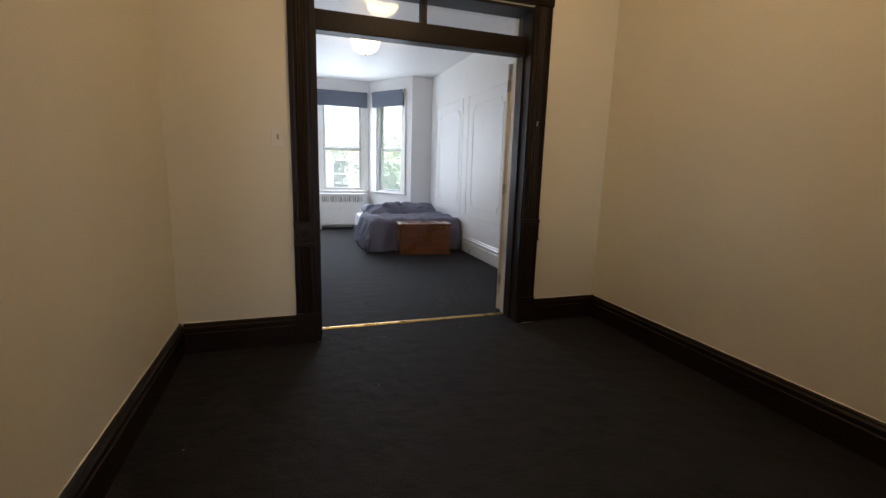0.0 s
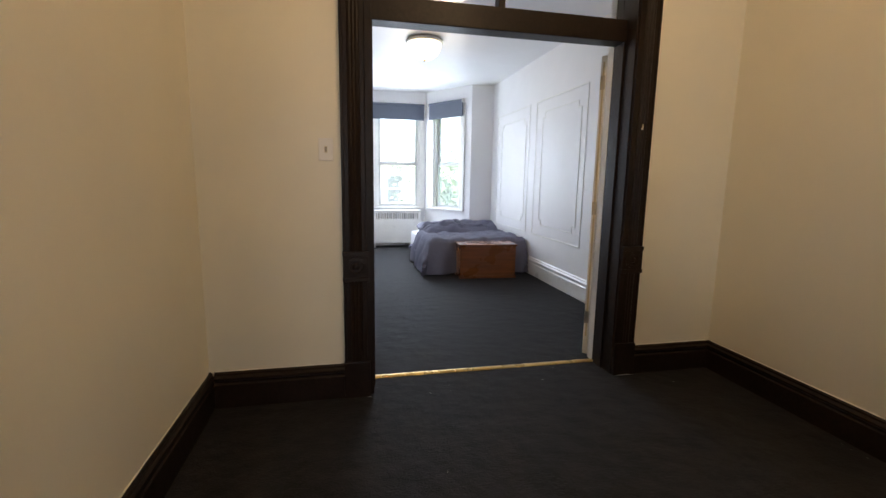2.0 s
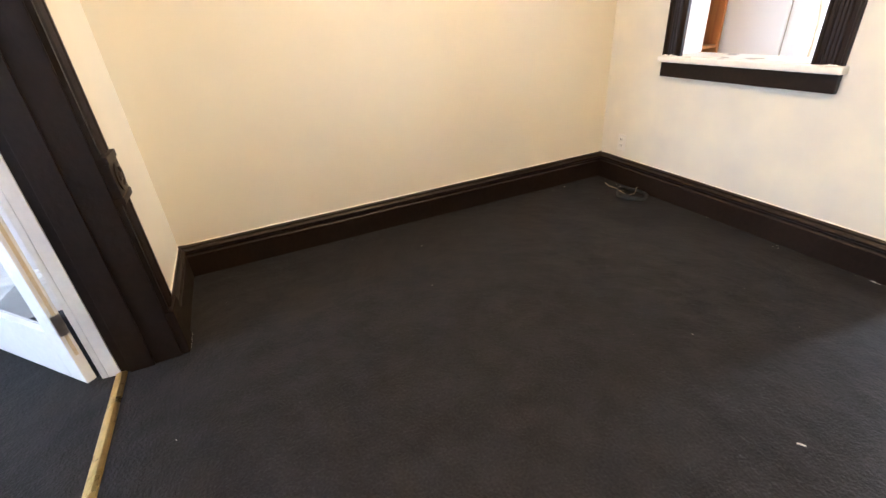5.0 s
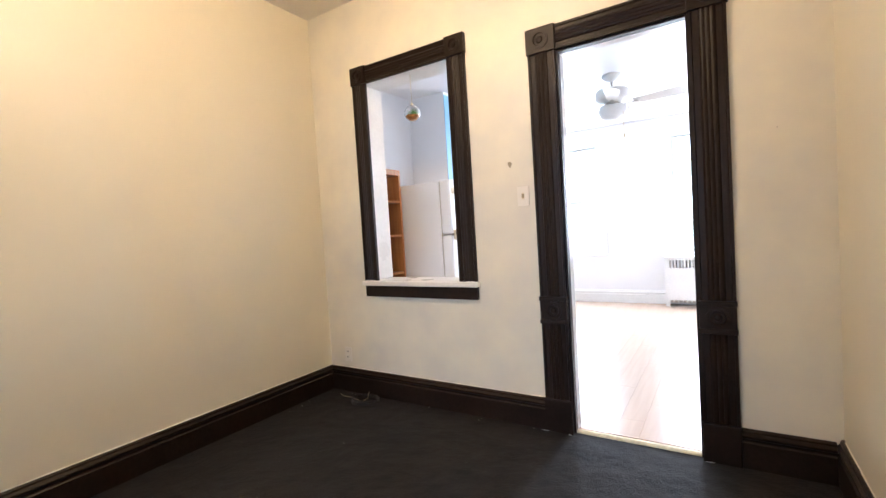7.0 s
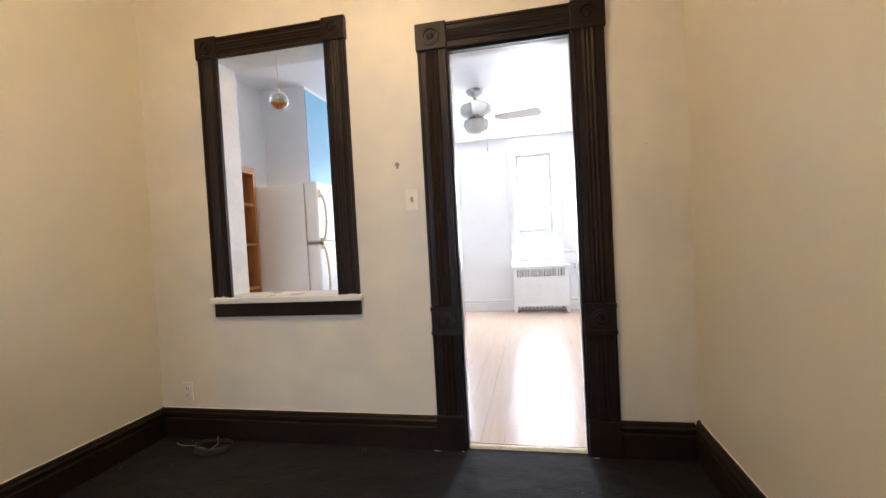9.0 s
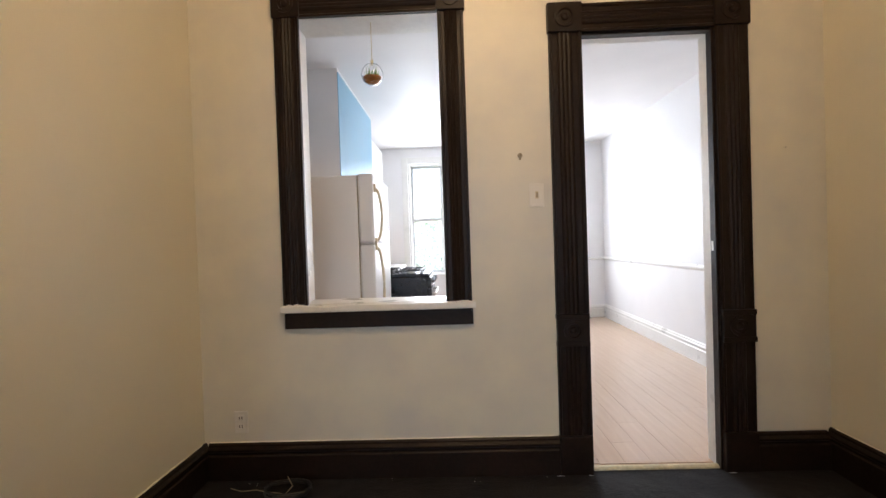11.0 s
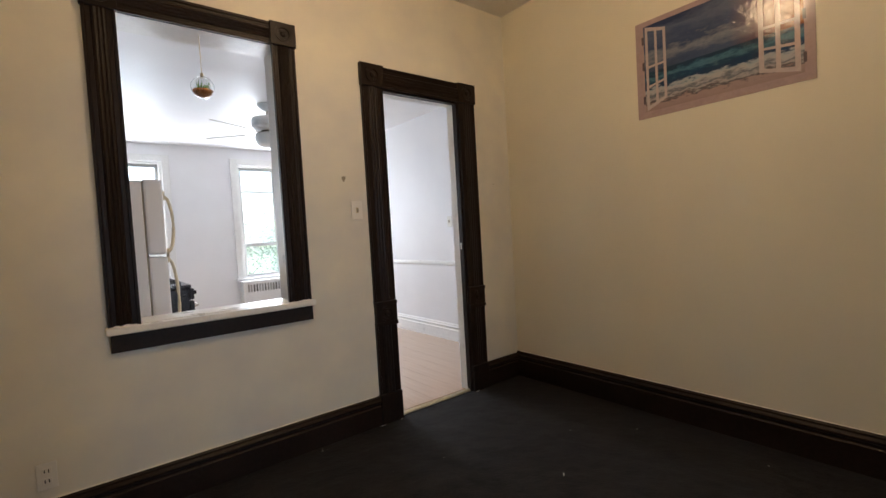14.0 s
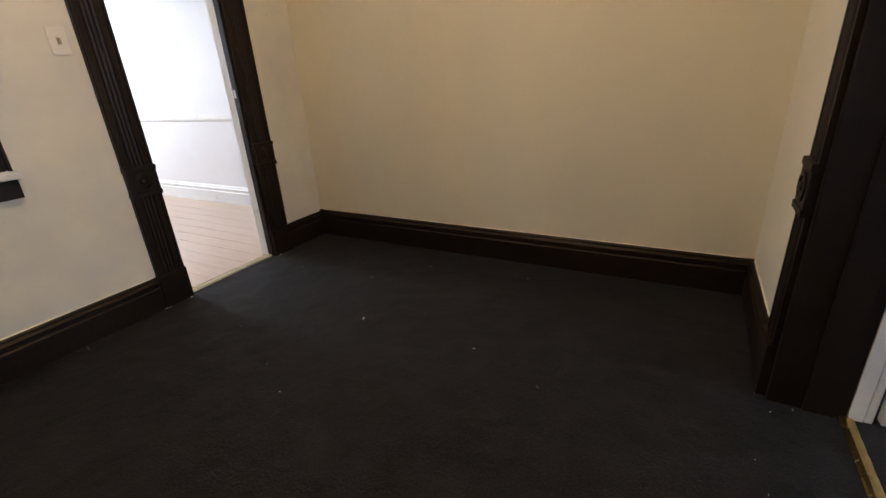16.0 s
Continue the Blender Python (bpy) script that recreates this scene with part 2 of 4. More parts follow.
def boxes(name, mat, parent, dims, bev=0.0, **k):
    bm = B()
    for d in dims:
        bx(bm, *d, bev)
    return part(name, bm, mat, parent, **k)


def wall(name, axis, t0, t1, u0, u1, z0, z1, mat, holes=(), label=""):
    """A wall in a plane of constant x or y, t0..t1 thick, with holes (u0, u1, z0, z1)."""
    bm = B()
    us = sorted({u0, u1, *[h[0] for h in holes], *[h[1] for h in holes]})
    zs = sorted({z0, z1, *[h[2] for h in holes], *[h[3] for h in holes]})
    us, zs = [u for u in us if u0 <= u <= u1], [z for z in zs if z0 <= z <= z1]
    solid = lambda i, j: 0 <= i < len(us) - 1 and 0 <= j < len(zs) - 1 and not any(
        h[0] <= (us[i] + us[i + 1]) / 2 <= h[1] and h[2] <= (zs[j] + zs[j + 1]) / 2 <= h[3] for h in holes)
    vs = {}

    def v(u, z, t):
        if (u, z, t) not in vs:
            vs[(u, z, t)] = bm.verts.new((u, t, z) if axis == "y" else (t, u, z))
        return vs[(u, z, t)]

    for i in range(len(us) - 1):
        for j in range(len(zs) - 1):
            if not solid(i, j):
                continue
            a, b, c, d = us[i], us[i + 1], zs[j], zs[j + 1]
            for t in (t0, t1):
                bm.faces.new([v(a, c, t), v(b, c, t), v(b, d, t), v(a, d, t)])
            for (i2, j2), (p, q) in (((i - 1, j), ((a, c), (a, d))), ((i + 1, j), ((b, c), (b, d))), ((i, j - 1), ((a, c), (b, c))), ((i, j + 1), ((a, d), (b, d)))):
                if not solid(i2, j2):
                    bm.faces.new([v(*p, t0), v(*q, t0), v(*q, t1), v(*p, t1)])
    return part(name, bm, mat, None, label, kind="structure")


# ---------- plan ----------
W, L, H = 3.235, 3.0, 3.03
NY = 3.27                       # bedroom face of the north wall
NX0, NX1, NZ = 0.885, 2.495, 2.455
SY = -0.2                       # kitchen face of the south wall
SX0, SX1, SZ = 0.545, 1.215, 2.25
PX0, PX1, PZ0, PZ1 = 1.895, 2.70, 0.905, 2.40
BN, BH = 8.0, 2.87              # bedroom north wall, ceiling
BAY = [(0.49, 8.0), (1.13, 8.95), (2.21, 8.95), (2.85, 8.0)]
KW, KE, KS, KH, KF = -0.39, 3.25, -4.5, 2.68, 0.004

wall("wall_west", "x", -0.15, 0, -0.0, L, 0, H, "cream", label="plain cream-painted wall with a poster on it")
wall("wall_east", "x", W, W + 0.15, -0.0, L, 0, H, "cream", label="plain cream-painted wall")
wall("wall_south", "y", -0.1, 0, -0.15, W + 0.15, 0, H, "cream_mottled", [(SX0, SX1, -1, SZ), (PX0, PX1, PZ0, PZ1)], "cream wall with doorway and serving opening")
wall("wall_south_kitchen_side", "y", SY, -0.1, KW - 0.1, KE + 0.1, 0, H, "white_wall", [(SX0 - 0.07, SX1 + 0.05, -1, SZ + 0.03), (PX0, PX1, PZ0, PZ1)], "white kitchen side of the dividing wall")
wall("wall_north", "y", L, L + 0.13, -0.15, W + 0.15, 0, H, "cream", [(NX0, NX1, -1, NZ)], "cream wall with wide dark-framed doorway")
wall("wall_north_bedroom_side", "y", L + 0.13, NY, -0.15, W + 0.15, 0, H, "white_wall", [(NX0, NX1, -1, NZ)], "white bedroom side of the dividing wall")
boxes("floor", "carpet", None, [(-0.15, W + 0.15, -0.05, 3.225, -0.1, 0)], kind="structure", label="charcoal fitted carpet with lint")
boxes("floor_bedroom", "carpet", None, [(-0.15, W + 0.15, 3.225, 9.1, -0.1, 0)], kind="structure", label="charcoal fitted carpet")
boxes("ceiling", "ceiling", None, [(-0.15, W + 0.15, -0.2, NY, H, H + 0.12)], kind="structure", label="plain off-white ceiling")

# bedroom shell
wall("wall_bedroom_east", "x", W, W + 0.15, NY, BN, 0, H, "white_wall", label="white wall with picture-frame mouldings")
wall("wall_bedroom_west", "x", -0.15, 0, NY, BN, 0, H, "white_wall", label="white bedroom wall")
boxes("ceiling_bedroom", "white_wall", None, [(0, W, NY, 9.3, BH, BH + 0.1)], kind="structure", label="white bedroom ceiling")
boxes("wall_bedroom_north", "white_wall", None, [(-0.15, BAY[0][0], BN, BN + 0.15, 0, BH), (BAY[3][0], W + 0.15, BN, BN + 0.15, 0, BH)], kind="structure", label="white wall beside the bay")


def wall_local(name, length, z1, holes, mat):
    """A wall along local x from 0, thick towards +y."""
    return wall(name, "y", 0, 0.16, 0, length, 0, z1, mat, holes)


def sash_window(index, m, x0, x1, z0, z1, rail, bars=(), casing=0.09):
    """A sash window in a local wall: room on the -y side."""
    w = tagged(new("window_%d" % index), "white-painted sash window with bright daylight behind", "window", kind="structure")
    w.matrix_world = m
    boxes("window_frame", "white_gloss", w, [(x0 - casing, x0, -0.025, 0.0, z0 - 0.02, z1 + casing), (x1, x1 + casing, -0.025, 0.0, z0 - 0.02, z1 + casing),
          (x0, x1, -0.025, 0.0, z1, z1 + casing), (x0, x0 + 0.035, 0.003, 0.14, z0, z1), (x1 - 0.035, x1, 0.003, 0.14, z0, z1), (x0 + 0.035, x1 - 0.035, 0.003, 0.14, z1 - 0.03, z1)], 0.004)
    boxes("window_sill", "white_gloss", w, [(x0 - casing - 0.02, x1 + casing + 0.02, -0.06, 0.14, z0 - 0.045, z0 - 0.02)], 0.006)
    a, b = x0 + 0.035, x1 - 0.035
    for nm, y, c, d in (("upper_sash", 0.075, rail - 0.02, z1 - 0.03), ("lower_sash", 0.04, z0 - 0.02, rail + 0.02)):
        boxes(nm, "sash", w, [(a, a + 0.04, y, y + 0.03, c, d), (b - 0.04, b, y, y + 0.03, c, d), (a + 0.04, b - 0.04, y, y + 0.03, c, c + 0.05), (a + 0.04, b - 0.04, y, y + 0.03, d - 0.04, d)], 0.003)
        p = boxes("pane", "pane", w, [(a + 0.04, b - 0.04, y + 0.012, y + 0.016, c + 0.05, d - 0.04)])
        p.visible_shadow = False
    boxes("storm_frame", "alu", w, [(a + 0.0015, a + 0.018, 0.115, 0.135, z0, z1 - 0.032), (b - 0.018, b - 0.0015, 0.115, 0.135, z0, z1 - 0.032), (a + 0.018, b - 0.018, 0.115, 0.135, z1 - 0.05, z1 - 0.032),
          (a + 0.018, b - 0.018, 0.115, 0.135, z0, z0 + 0.02), (a + 0.018, b - 0.018, 0.115, 0.135, rail - 0.012, rail + 0.012)])
    for z in bars:
        boxes("glazing_bar", "sash", w, [(a + 0.04, b - 0.04, 0.08, 0.1, z - 0.012, z + 0.012)])
    return w


def bay_side(i, p, q, gx0, gx1):
    d = Vector((q[0] - p[0], q[1] - p[1], 0))
    m = pose(p[0], p[1], 0, 0, 0, math.degrees(math.atan2(d.y, d.x)))
    n = d.length
    x0, x1 = gx0 * n, gx1 * n
    ob = wall_local("wall_bay_%d" % i, n, BH, [(x0, x1, 0.77, 2.5)], "white_wall")
    tagged(ob, "white wall of the window bay")
    ob.matrix_world = m
    sash_window(i, m, x0, x1, 0.77, 2.5, 1.555)
    bl = thing("roller_blind", "rolled-up slate blue fabric blind over a bay window", "blind", group="blinds in the bay")
    bl.matrix_world = m
    bm = B()
    bx(bm, x0 - 0.07, x1 + 0.07, -0.075, -0.04, 2.36, 2.62, 0.006)
    cyl(bm, (x0 - 0.07, -0.06, 2.625), (x1 + 0.07, -0.06, 2.625), 0.025)
    part("fabric", bm, "slate", bl, smooth=False)
    for xa in (x0 - 0.085, x1 + 0.072):
        boxes("bracket", "plastic", bl, [(xa, xa + 0.013, -0.09, -0.0255, 2.59, 2.65)])


bay_side(1, BAY[0], BAY[1], 0.22, 0.80)
bay_side(2, BAY[1], BAY[2], 0.15, 0.90)
bay_side(3, BAY[2], BAY[3], 0.21, 0.80)

# kitchen shell
wall("wall_kitchen_west", "x", KW - 0.15, KW, KS, SY, 0, H, "white_wall", label="white kitchen wall with chair rail")
wall("wall_kitchen_east", "x", KE, KE + 0.15, KS, SY, 0, H, "white_wall", label="white kitchen wall")
boxes("ceiling_kitchen", "white_wall", None, [(KW, KE, KS, SY, KH, KH + 0.1)], kind="structure", label="white kitchen ceiling")
KWIN = [(0.45, 1.06, 1.23, (2.05,)), (2.01, 2.57, 1.57, ())]
wall("wall_kitchen_south", "y", KS - 0.16, KS, KW - 0.15, KE + 0.15, 0, H, "white_wall", [(a, b, 0.76, 2.44) for a, b, _, _ in KWIN], "white kitchen wall with two windows")
for i, (a, b, rail, bars) in enumerate(KWIN):
    sash_window(4 + i, pose(0, KS, 0, 0, 0, 180), -b, -a, 0.76, 2.44, rail, bars=bars)
boxes("floor_kitchen_base", "laminate", None, [(KW - 0.15, KE + 0.15, KS - 0.1, -0.05, -0.1, KF - 0.004)], kind="structure", label="pale wood-look kitchen floor")
wall("chimney_breast", "x", 2.81, KE, -2.80, -1.36, 0, KH, "white_wall", label="white-sided chimney breast")
boxes("chimney_breast_face", "blue", None, [(2.804, 2.81, -2.80, -1.36, 0, KH - 0.03)], kind="structure", label="sky blue painted face of the chimney breast")

# ---------- trim ----------
BASE = [(0, 0), (0.026, 0), (0.026, 0.125), (0.020, 0.132), (0.020, 0.145), (0.028, 0.152), (0.028, 0.163), (0.016, 0.175), (0.016, 0.183), (0.008, 0.192), (0, 0.192)]
WBASE = [(a, b * 1.25) for a, b in BASE]


def baseboard(name, p0, p1, out, mat, label, prof=BASE):
    bm = B()
    sweep(bm, prof, p0, p1, out)
    return part(name, bm, mat, None, label, kind="structure")


TALL = [(a, b * 1.07) for a, b in BASE]
DB = "dark brown gloss-painted moulded baseboard"
baseboard("baseboard_west", (0, 0.0, 0), (0, L, 0), (1, 0, 0), "dark", DB, TALL)
baseboard("baseboard_east", (W, 0.0, 0), (W, L, 0), (-1, 0, 0), "dark", DB)
baseboard("baseboard_north_west", (0.028, L, 0), (0.731, L, 0), (0, -1, 0), "dark", DB, TALL)
baseboard("baseboard_north_east", (2.631, L, 0), (W - 0.028, L, 0), (0, -1, 0), "dark", DB)
baseboard("baseboard_south_west", (0.028, 0, 0), (0.385, 0, 0), (0, 1, 0), "dark", DB)
baseboard("baseboard_south_east", (1.375, 0, 0), (W - 0.028, 0, 0), (0, 1, 0), "dark", DB)
WB = "white moulded baseboard"
baseboard("baseboard_bedroom_east", (W, NY, 0), (W, BN, 0), (-1, 0, 0), "white_gloss", WB, WBASE)
baseboard("baseboard_bedroom_west", (0, NY, 0), (0, BN, 0), (1, 0, 0), "white_gloss", WB, WBASE)
baseboard("baseboard_bedroom_north", (2.86, BN, 0), (W - 0.03, BN, 0), (0, -1, 0), "white_gloss", WB, WBASE)
baseboard("baseboard_kitchen_west", (KW, KS, KF), (KW, SY, KF), (1, 0, 0), "white_gloss", WB)
baseboard("baseboard_kitchen_south", (KW + 0.03, KS, KF), (2.6, KS, KF), (0, 1, 0), "white_gloss", WB)
RAIL = [(0, 0), (0.012, 0.004), (0.022, 0.02), (0.022, 0.035), (0.012, 0.05), (0, 0.055)]
for nm, p0, p1, out in (("chair_rail_west", (KW, KS, 0.87), (KW, SY, 0.87), (1, 0, 0)), ("chair_rail_south", (KW + 0.025, KS, 0.87), (0.34, KS, 0.87), (0, 1, 0))):
    bm = B()
    sweep(bm, RAIL, p0, p1, out)
    part(nm, bm, "white_gloss", None, "white chair rail moulding", kind="structure")


def reeded(w):
    """Section of a reeded casing, w wide: (across, out)."""
    pts, d = [(0, 0), (0, 0.022)], 0.022
    pts += [(0.012, d), (0.016, d - 0.006)]
    n = 3
    a, b = w * 0.30, w * 0.70
    pts += [(a - 0.005, d - 0.006), (a, d)]
    for k in range(n):
        u0, u1 = a + (b - a) * k / n, a + (b - a) * (k + 1) / n
        m = (u1 - u0)
        pts += [(u0 + m * 0.12, d + 0.001), (u0 + m * 0.5, d + 0.0035), (u0 + m * 0.88, d + 0.001), (u0 + m * 0.94, d - 0.001)]
    pts += [(b, d), (b + 0.005, d - 0.006), (w - 0.016, d - 0.006), (w - 0.012, d), (w, d), (w, 0)]
    return pts


def rosette_block(bm, x0, x1, y, s, z0, z1, dep=0.034):
    """A corner or mid block with a turned boss; s: -1 when it faces -y, +1 when it faces +y."""
    bx(bm, x0, x1, min(y, y + s * dep), max(y, y + s * dep), z0, z1, 0.004)
    c, r = Vector(((x0 + x1) / 2, 0, (z0 + z1) / 2)), min(x1 - x0, z1 - z0) * 0.36
    n, rings = 20, []
    for rr, d in ((r, dep - 0.001), (r, dep + 0.006), (r * 0.72, dep + 0.007), (r * 0.62, dep - 0.003), (r * 0.4, dep - 0.001), (r * 0.28, dep + 0.008), (r * 0.05, dep + 0.011)):
        rings.append([bm.verts.new((c.x + rr * math.cos(2 * math.pi * i / n), y + s * d, c.z + rr * math.sin(2 * math.pi * i / n))) for i in range(n)])
    for a, b in zip(rings, rings[1:]):
        for i in range(n):
            bm.faces.new((a[i], a[(i + 1) % n], b[(i + 1) % n], b[i]))
    bm.faces.new(rings[-1])


def casing_set(index, name, label, y, s, x0, x1, wl, wr, ztop, wt, zbase=0.0, mid=None, plinth=0.22):
    """Dark Victorian casing round an opening x0..x1 up to ztop; wl, wr, wt: widths."""
    d = tagged(new("%s_%d" % (name, index)), label, "door frame", kind="structure")
    for w, xa in ((wl, x0 - wl), (wr, x1)):
        bm = B()
        za = zbase + (plinth if plinth else 0)
        segs = [(za, ztop)] if not mid else [(za, mid[0]), (mid[1], ztop)]
        for a, b in segs:
            sweep(bm, [(q, p) for p, q in reeded(w)], (xa, y, a), (xa, y, b), (0, s, 0), (1, 0, 0))
        part("casing", bm, "dark", d)
        bm = B()
        rosette_block(bm, xa - 0.008, xa + w + 0.006, y, s, ztop, ztop + wt + 0.006)
        part("corner_block", bm, "dark", d)
        if plinth:
            boxes("plinth", "dark", d, [(xa - 0.003, xa + w + 0.003, min(y, y + s * 0.036), max(y, y + s * 0.036), zbase, za)], 0.005)
        if mid:
            bm = B()
            rosette_block(bm, xa, xa + w, y, s, *mid)
            bx(bm, xa - 0.003, xa + w + 0.003, min(y, y + s * 0.038), max(y, y + s * 0.038), mid[0] - 0.012, mid[0] + 0.014, 0.003)
            bx(bm, xa - 0.003, xa + w + 0.003, min(y, y + s * 0.038), max(y, y + s * 0.038), mid[1] - 0.014, mid[1] + 0.012, 0.003)
            part("rosette_block", bm, "dark", d)
    bm = B()
    sweep(bm, [(q, p) for p, q in reeded(wt)], (x0 + 0.006, y, ztop), (x1 - 0.008, y, ztop), (0, s, 0), (0, 0, 1))
    part("head_casing", bm, "dark", d)
    return d


dn = casing_set(1, "door_frame", "dark brown Victorian double doorway casing with transom", L, -1, NX0 - 0.008, NX1 - 0.010, 0.143, 0.143, NZ + 0.01, 0.14, mid=(0.71, 0.86))
for q in [(NX0 - 0.014, NX0 + 0.018, L - 0.004, 3.225, 0, NZ), (NX1 - 0.018, NX1 + 0.014, L - 0.004, 3.225, 0, NZ), (NX0 + 0.018, NX1 - 0.018, L + 0.001, 3.225, NZ - 0.02, NZ)]:
    boxes("jamb", "dark", dn, [q], 0.002)
boxes("door_stop", "dark", dn, [(NX0 + 0.018, NX0 + 0.03, 3.10, 3.19, 0, 2.14), (NX1 - 0.03, NX1 - 0.018, 3.10, 3.19, 0, 2.14)], 0.002)
boxes("transom_bar", "dark", dn, [(NX0 + 0.018, NX1 - 0.018, 3.09, 3.21, 2.14, 2.27)], 0.006)
boxes("mullion", "dark", dn, [(1.645, 1.685, 3.11, 3.19, 2.27, NZ - 0.02)], 0.004)
for a, b in ((NX0 + 0.018, 1.645), (1.685, NX1 - 0.018)):
    boxes("pane", "glass", dn, [(a, b, 3.145, 3.149, 2.27, NZ - 0.02)])
boxes("strike_plate", "nickel", dn, [(NX1 + 0.05, NX1 + 0.062, L - 0.032, L - 0.027, 1.60, 1.635)], 0.001)
db = tagged(new("door_frame_2"), "white bedroom-side doorway casing", "door frame", kind="structure")
boxes("casing", "white_gloss", db, [(NX0 - 0.13, NX0 + 0.018, 3.2705, 3.295, 0, NZ + 0.12), (NX1 - 0.018, NX1 + 0.13, 3.2705, 3.295, 0, NZ + 0.12), (NX0 + 0.018, NX1 - 0.018, 3.2705, 3.295, NZ, NZ + 0.12)], 0.005)
boxes("jamb", "white_gloss", db, [(NX0, NX0 + 0.02, 3.226, 3.27, 0, NZ), (NX1 - 0.02, NX1, 3.226, 3.27, 0, NZ)], 0.003)

ds = casing_set(3, "door_frame", "dark brown Victorian doorway casing with rosette corner blocks", 0, 1, SX0, SX1, 0.16, 0.16, SZ, 0.14, mid=(0.67, 0.81), plinth=0.2)
boxes("jamb", "dark", ds, [(SX0, SX0 + 0.012, -0.045, 0.002, 0, SZ), (SX1 - 0.012, SX1, -0.045, 0.002, 0, SZ), (SX0 + 0.012, SX1 - 0.012, -0.045, 0.002, SZ - 0.012, SZ)], 0.002)
boxes("kitchen_jamb", "white_gloss", ds, [(SX0, SX0 + 0.011, -0.115, -0.0455, 0, SZ), (SX1 - 0.011, SX1, -0.115, -0.0455, 0, SZ), (SX0 + 0.011, SX1 - 0.011, -0.115, -0.0455, SZ - 0.011, SZ)], 0.002)
boxes("strike_plate", "nickel", ds, [(SX0 + 0.012, SX0 + 0.0135, -0.036, -0.018, 1.12, 1.17)], 0.0005)

pf = casing_set(4, "serving_opening_frame", "dark brown reeded casing round a serving opening with worn white sill", 0, 1, 1.935, 2.652, 0.132, 0.128, PZ1 - 0.012, 0.125, zbase=PZ0, plinth=0)
boxes("apron", "dark", pf, [(1.80, 2.775, 0.0005, 0.026, 0.785, 0.868)], 0.004)
boxes("sill", "white_gloss", pf, [(1.785, 2.79, 0, 0.05, 0.870, PZ0), (PX0, PX1, SY - 0.015, 0.0, 0.870, PZ0 + 0.003)], 0.008)
boxes("lining", "white_gloss", pf, [(PX0, PX0 + 0.014, SY - 0.005, 0.001, PZ0 + 0.004, PZ1), (PX1 - 0.014, PX1, SY - 0.005, 0.001, PZ0 + 0.004, PZ1), (PX0 + 0.014, PX1 - 0.014, SY - 0.005, 0.001, PZ1 - 0.014, PZ1)], 0.002)

bm = B()
sweep(bm, [(-0.022, 0), (-0.018, 0.006), (-0.006, 0.0095), (0.006, 0.0095), (0.018, 0.006), (0.022, 0)], (NX0 + 0.018, 3.225, 0), (NX1 - 0.018, 3.225, 0), (0, 1, 0))
part("threshold_1", bm, "brass", None, "polished brass carpet threshold strip", kind="structure")
bm = B()
sweep(bm, [(-0.016, 0), (-0.013, 0.007), (0.0, 0.013), (0.013, 0.014), (0.016, 0.011), (0.016, 0)], (SX0 + 0.012, -0.025, 0), (SX1 - 0.012, -0.025, 0), (0, -1, 0))
part("threshold_2", bm, "oldbrass", None, "worn brass threshold strip at the kitchen", kind="structure")


# mouldings on the bedroom wall
def frame_moulding(bm, y0, y1, z0, z1, notch=0.0, w=0.016):
    if notch:
        pts = [(y0 + notch, z0), (y1 - notch, z0), (y1 - notch, z0 + notch), (y1, z0 + notch), (y1, z1 - notch), (y1 - notch, z1 - notch), (y1 - notch, z1), (y0 + notch, z1),
               (y0 + notch, z1 - notch), (y0, z1 - notch), (y0, z0 + notch), (y0 + notch, z0 + notch)]
    else:
        pts = [(y0, z0), (y1, z0), (y1, z1), (y0, z1)]
    for a, b in zip(pts, pts[1:] + pts[:1]):
        bx(bm, W - 0.006, W + 0.001, min(a[0], b[0]) - w / 2, max(a[0], b[0]) + w / 2, min(a[1], b[1]) - w / 2, max(a[1], b[1]) + w / 2, 0.003)


for y0, y1 in ((3.4, 4.62), (4.855, 6.15), (6.38, 7.7)):
    bm = B()
    frame_moulding(bm, y0 + 0.115, y1 - 0.2, 0.70, 2.15, 0.07, 0.014)
    part("panel_moulding", bm, "white_gloss", None, "white picture-frame wall moulding with notched corners", kind="structure")
    bm = B()
    frame_moulding(bm, y0, y1, 0.56, 2.3, 0, 0.022)
    part("panel_moulding", bm, "white_gloss", None, "white picture-frame wall moulding", kind="structure")


# ---------- things: dining room ----------
def dome_lamp(x, y, z, label, glass):
    lamp = thing("ceiling_lamp", label, "ceiling lamp", (x, y, z), group="dome ceiling lamps")
    bm = B()
    lathe(bm, [(0, 0), (0.19, 0), (0.205, -0.012), (0.213, -0.03), (0.205, -0.045), (0.19, -0.05), (0, -0.046)], 0, 0, 48)
    part("base", bm, "nickel", lamp, "brushed metal rim", smooth=True)
    bm = B()
    lathe(bm, [(0.185, -0.048)] + [(0.185 * math.cos(a) ** 0.8, -0.048 - 0.175 * math.sin(a)) for a in [k * math.pi / 28 for k in range(1, 14)]] + [(0, -0.223)], 0, 0, 48)
    g = part("shade", bm, glass, lamp, "lit frosted alabaster glass dome", smooth=True)
    g.visible_shadow = False
    bm = B()
    lathe(bm, [(0.0, -0.220), (0.014, -0.222), (0.018, -0.23), (0.008, -0.242), (0, -0.247)], 0, 0, 16)
    part("finial", bm, "brass", lamp, smooth=True)
    return lamp


dome_lamp(*DINING_LAMP, H, "lit dome ceiling lamp with frosted glass in the middle room", "lampglass")
dome_lamp(*BED_LAMP, BH, "lit dome ceiling lamp with frosted glass in the bedroom", "dimglass")


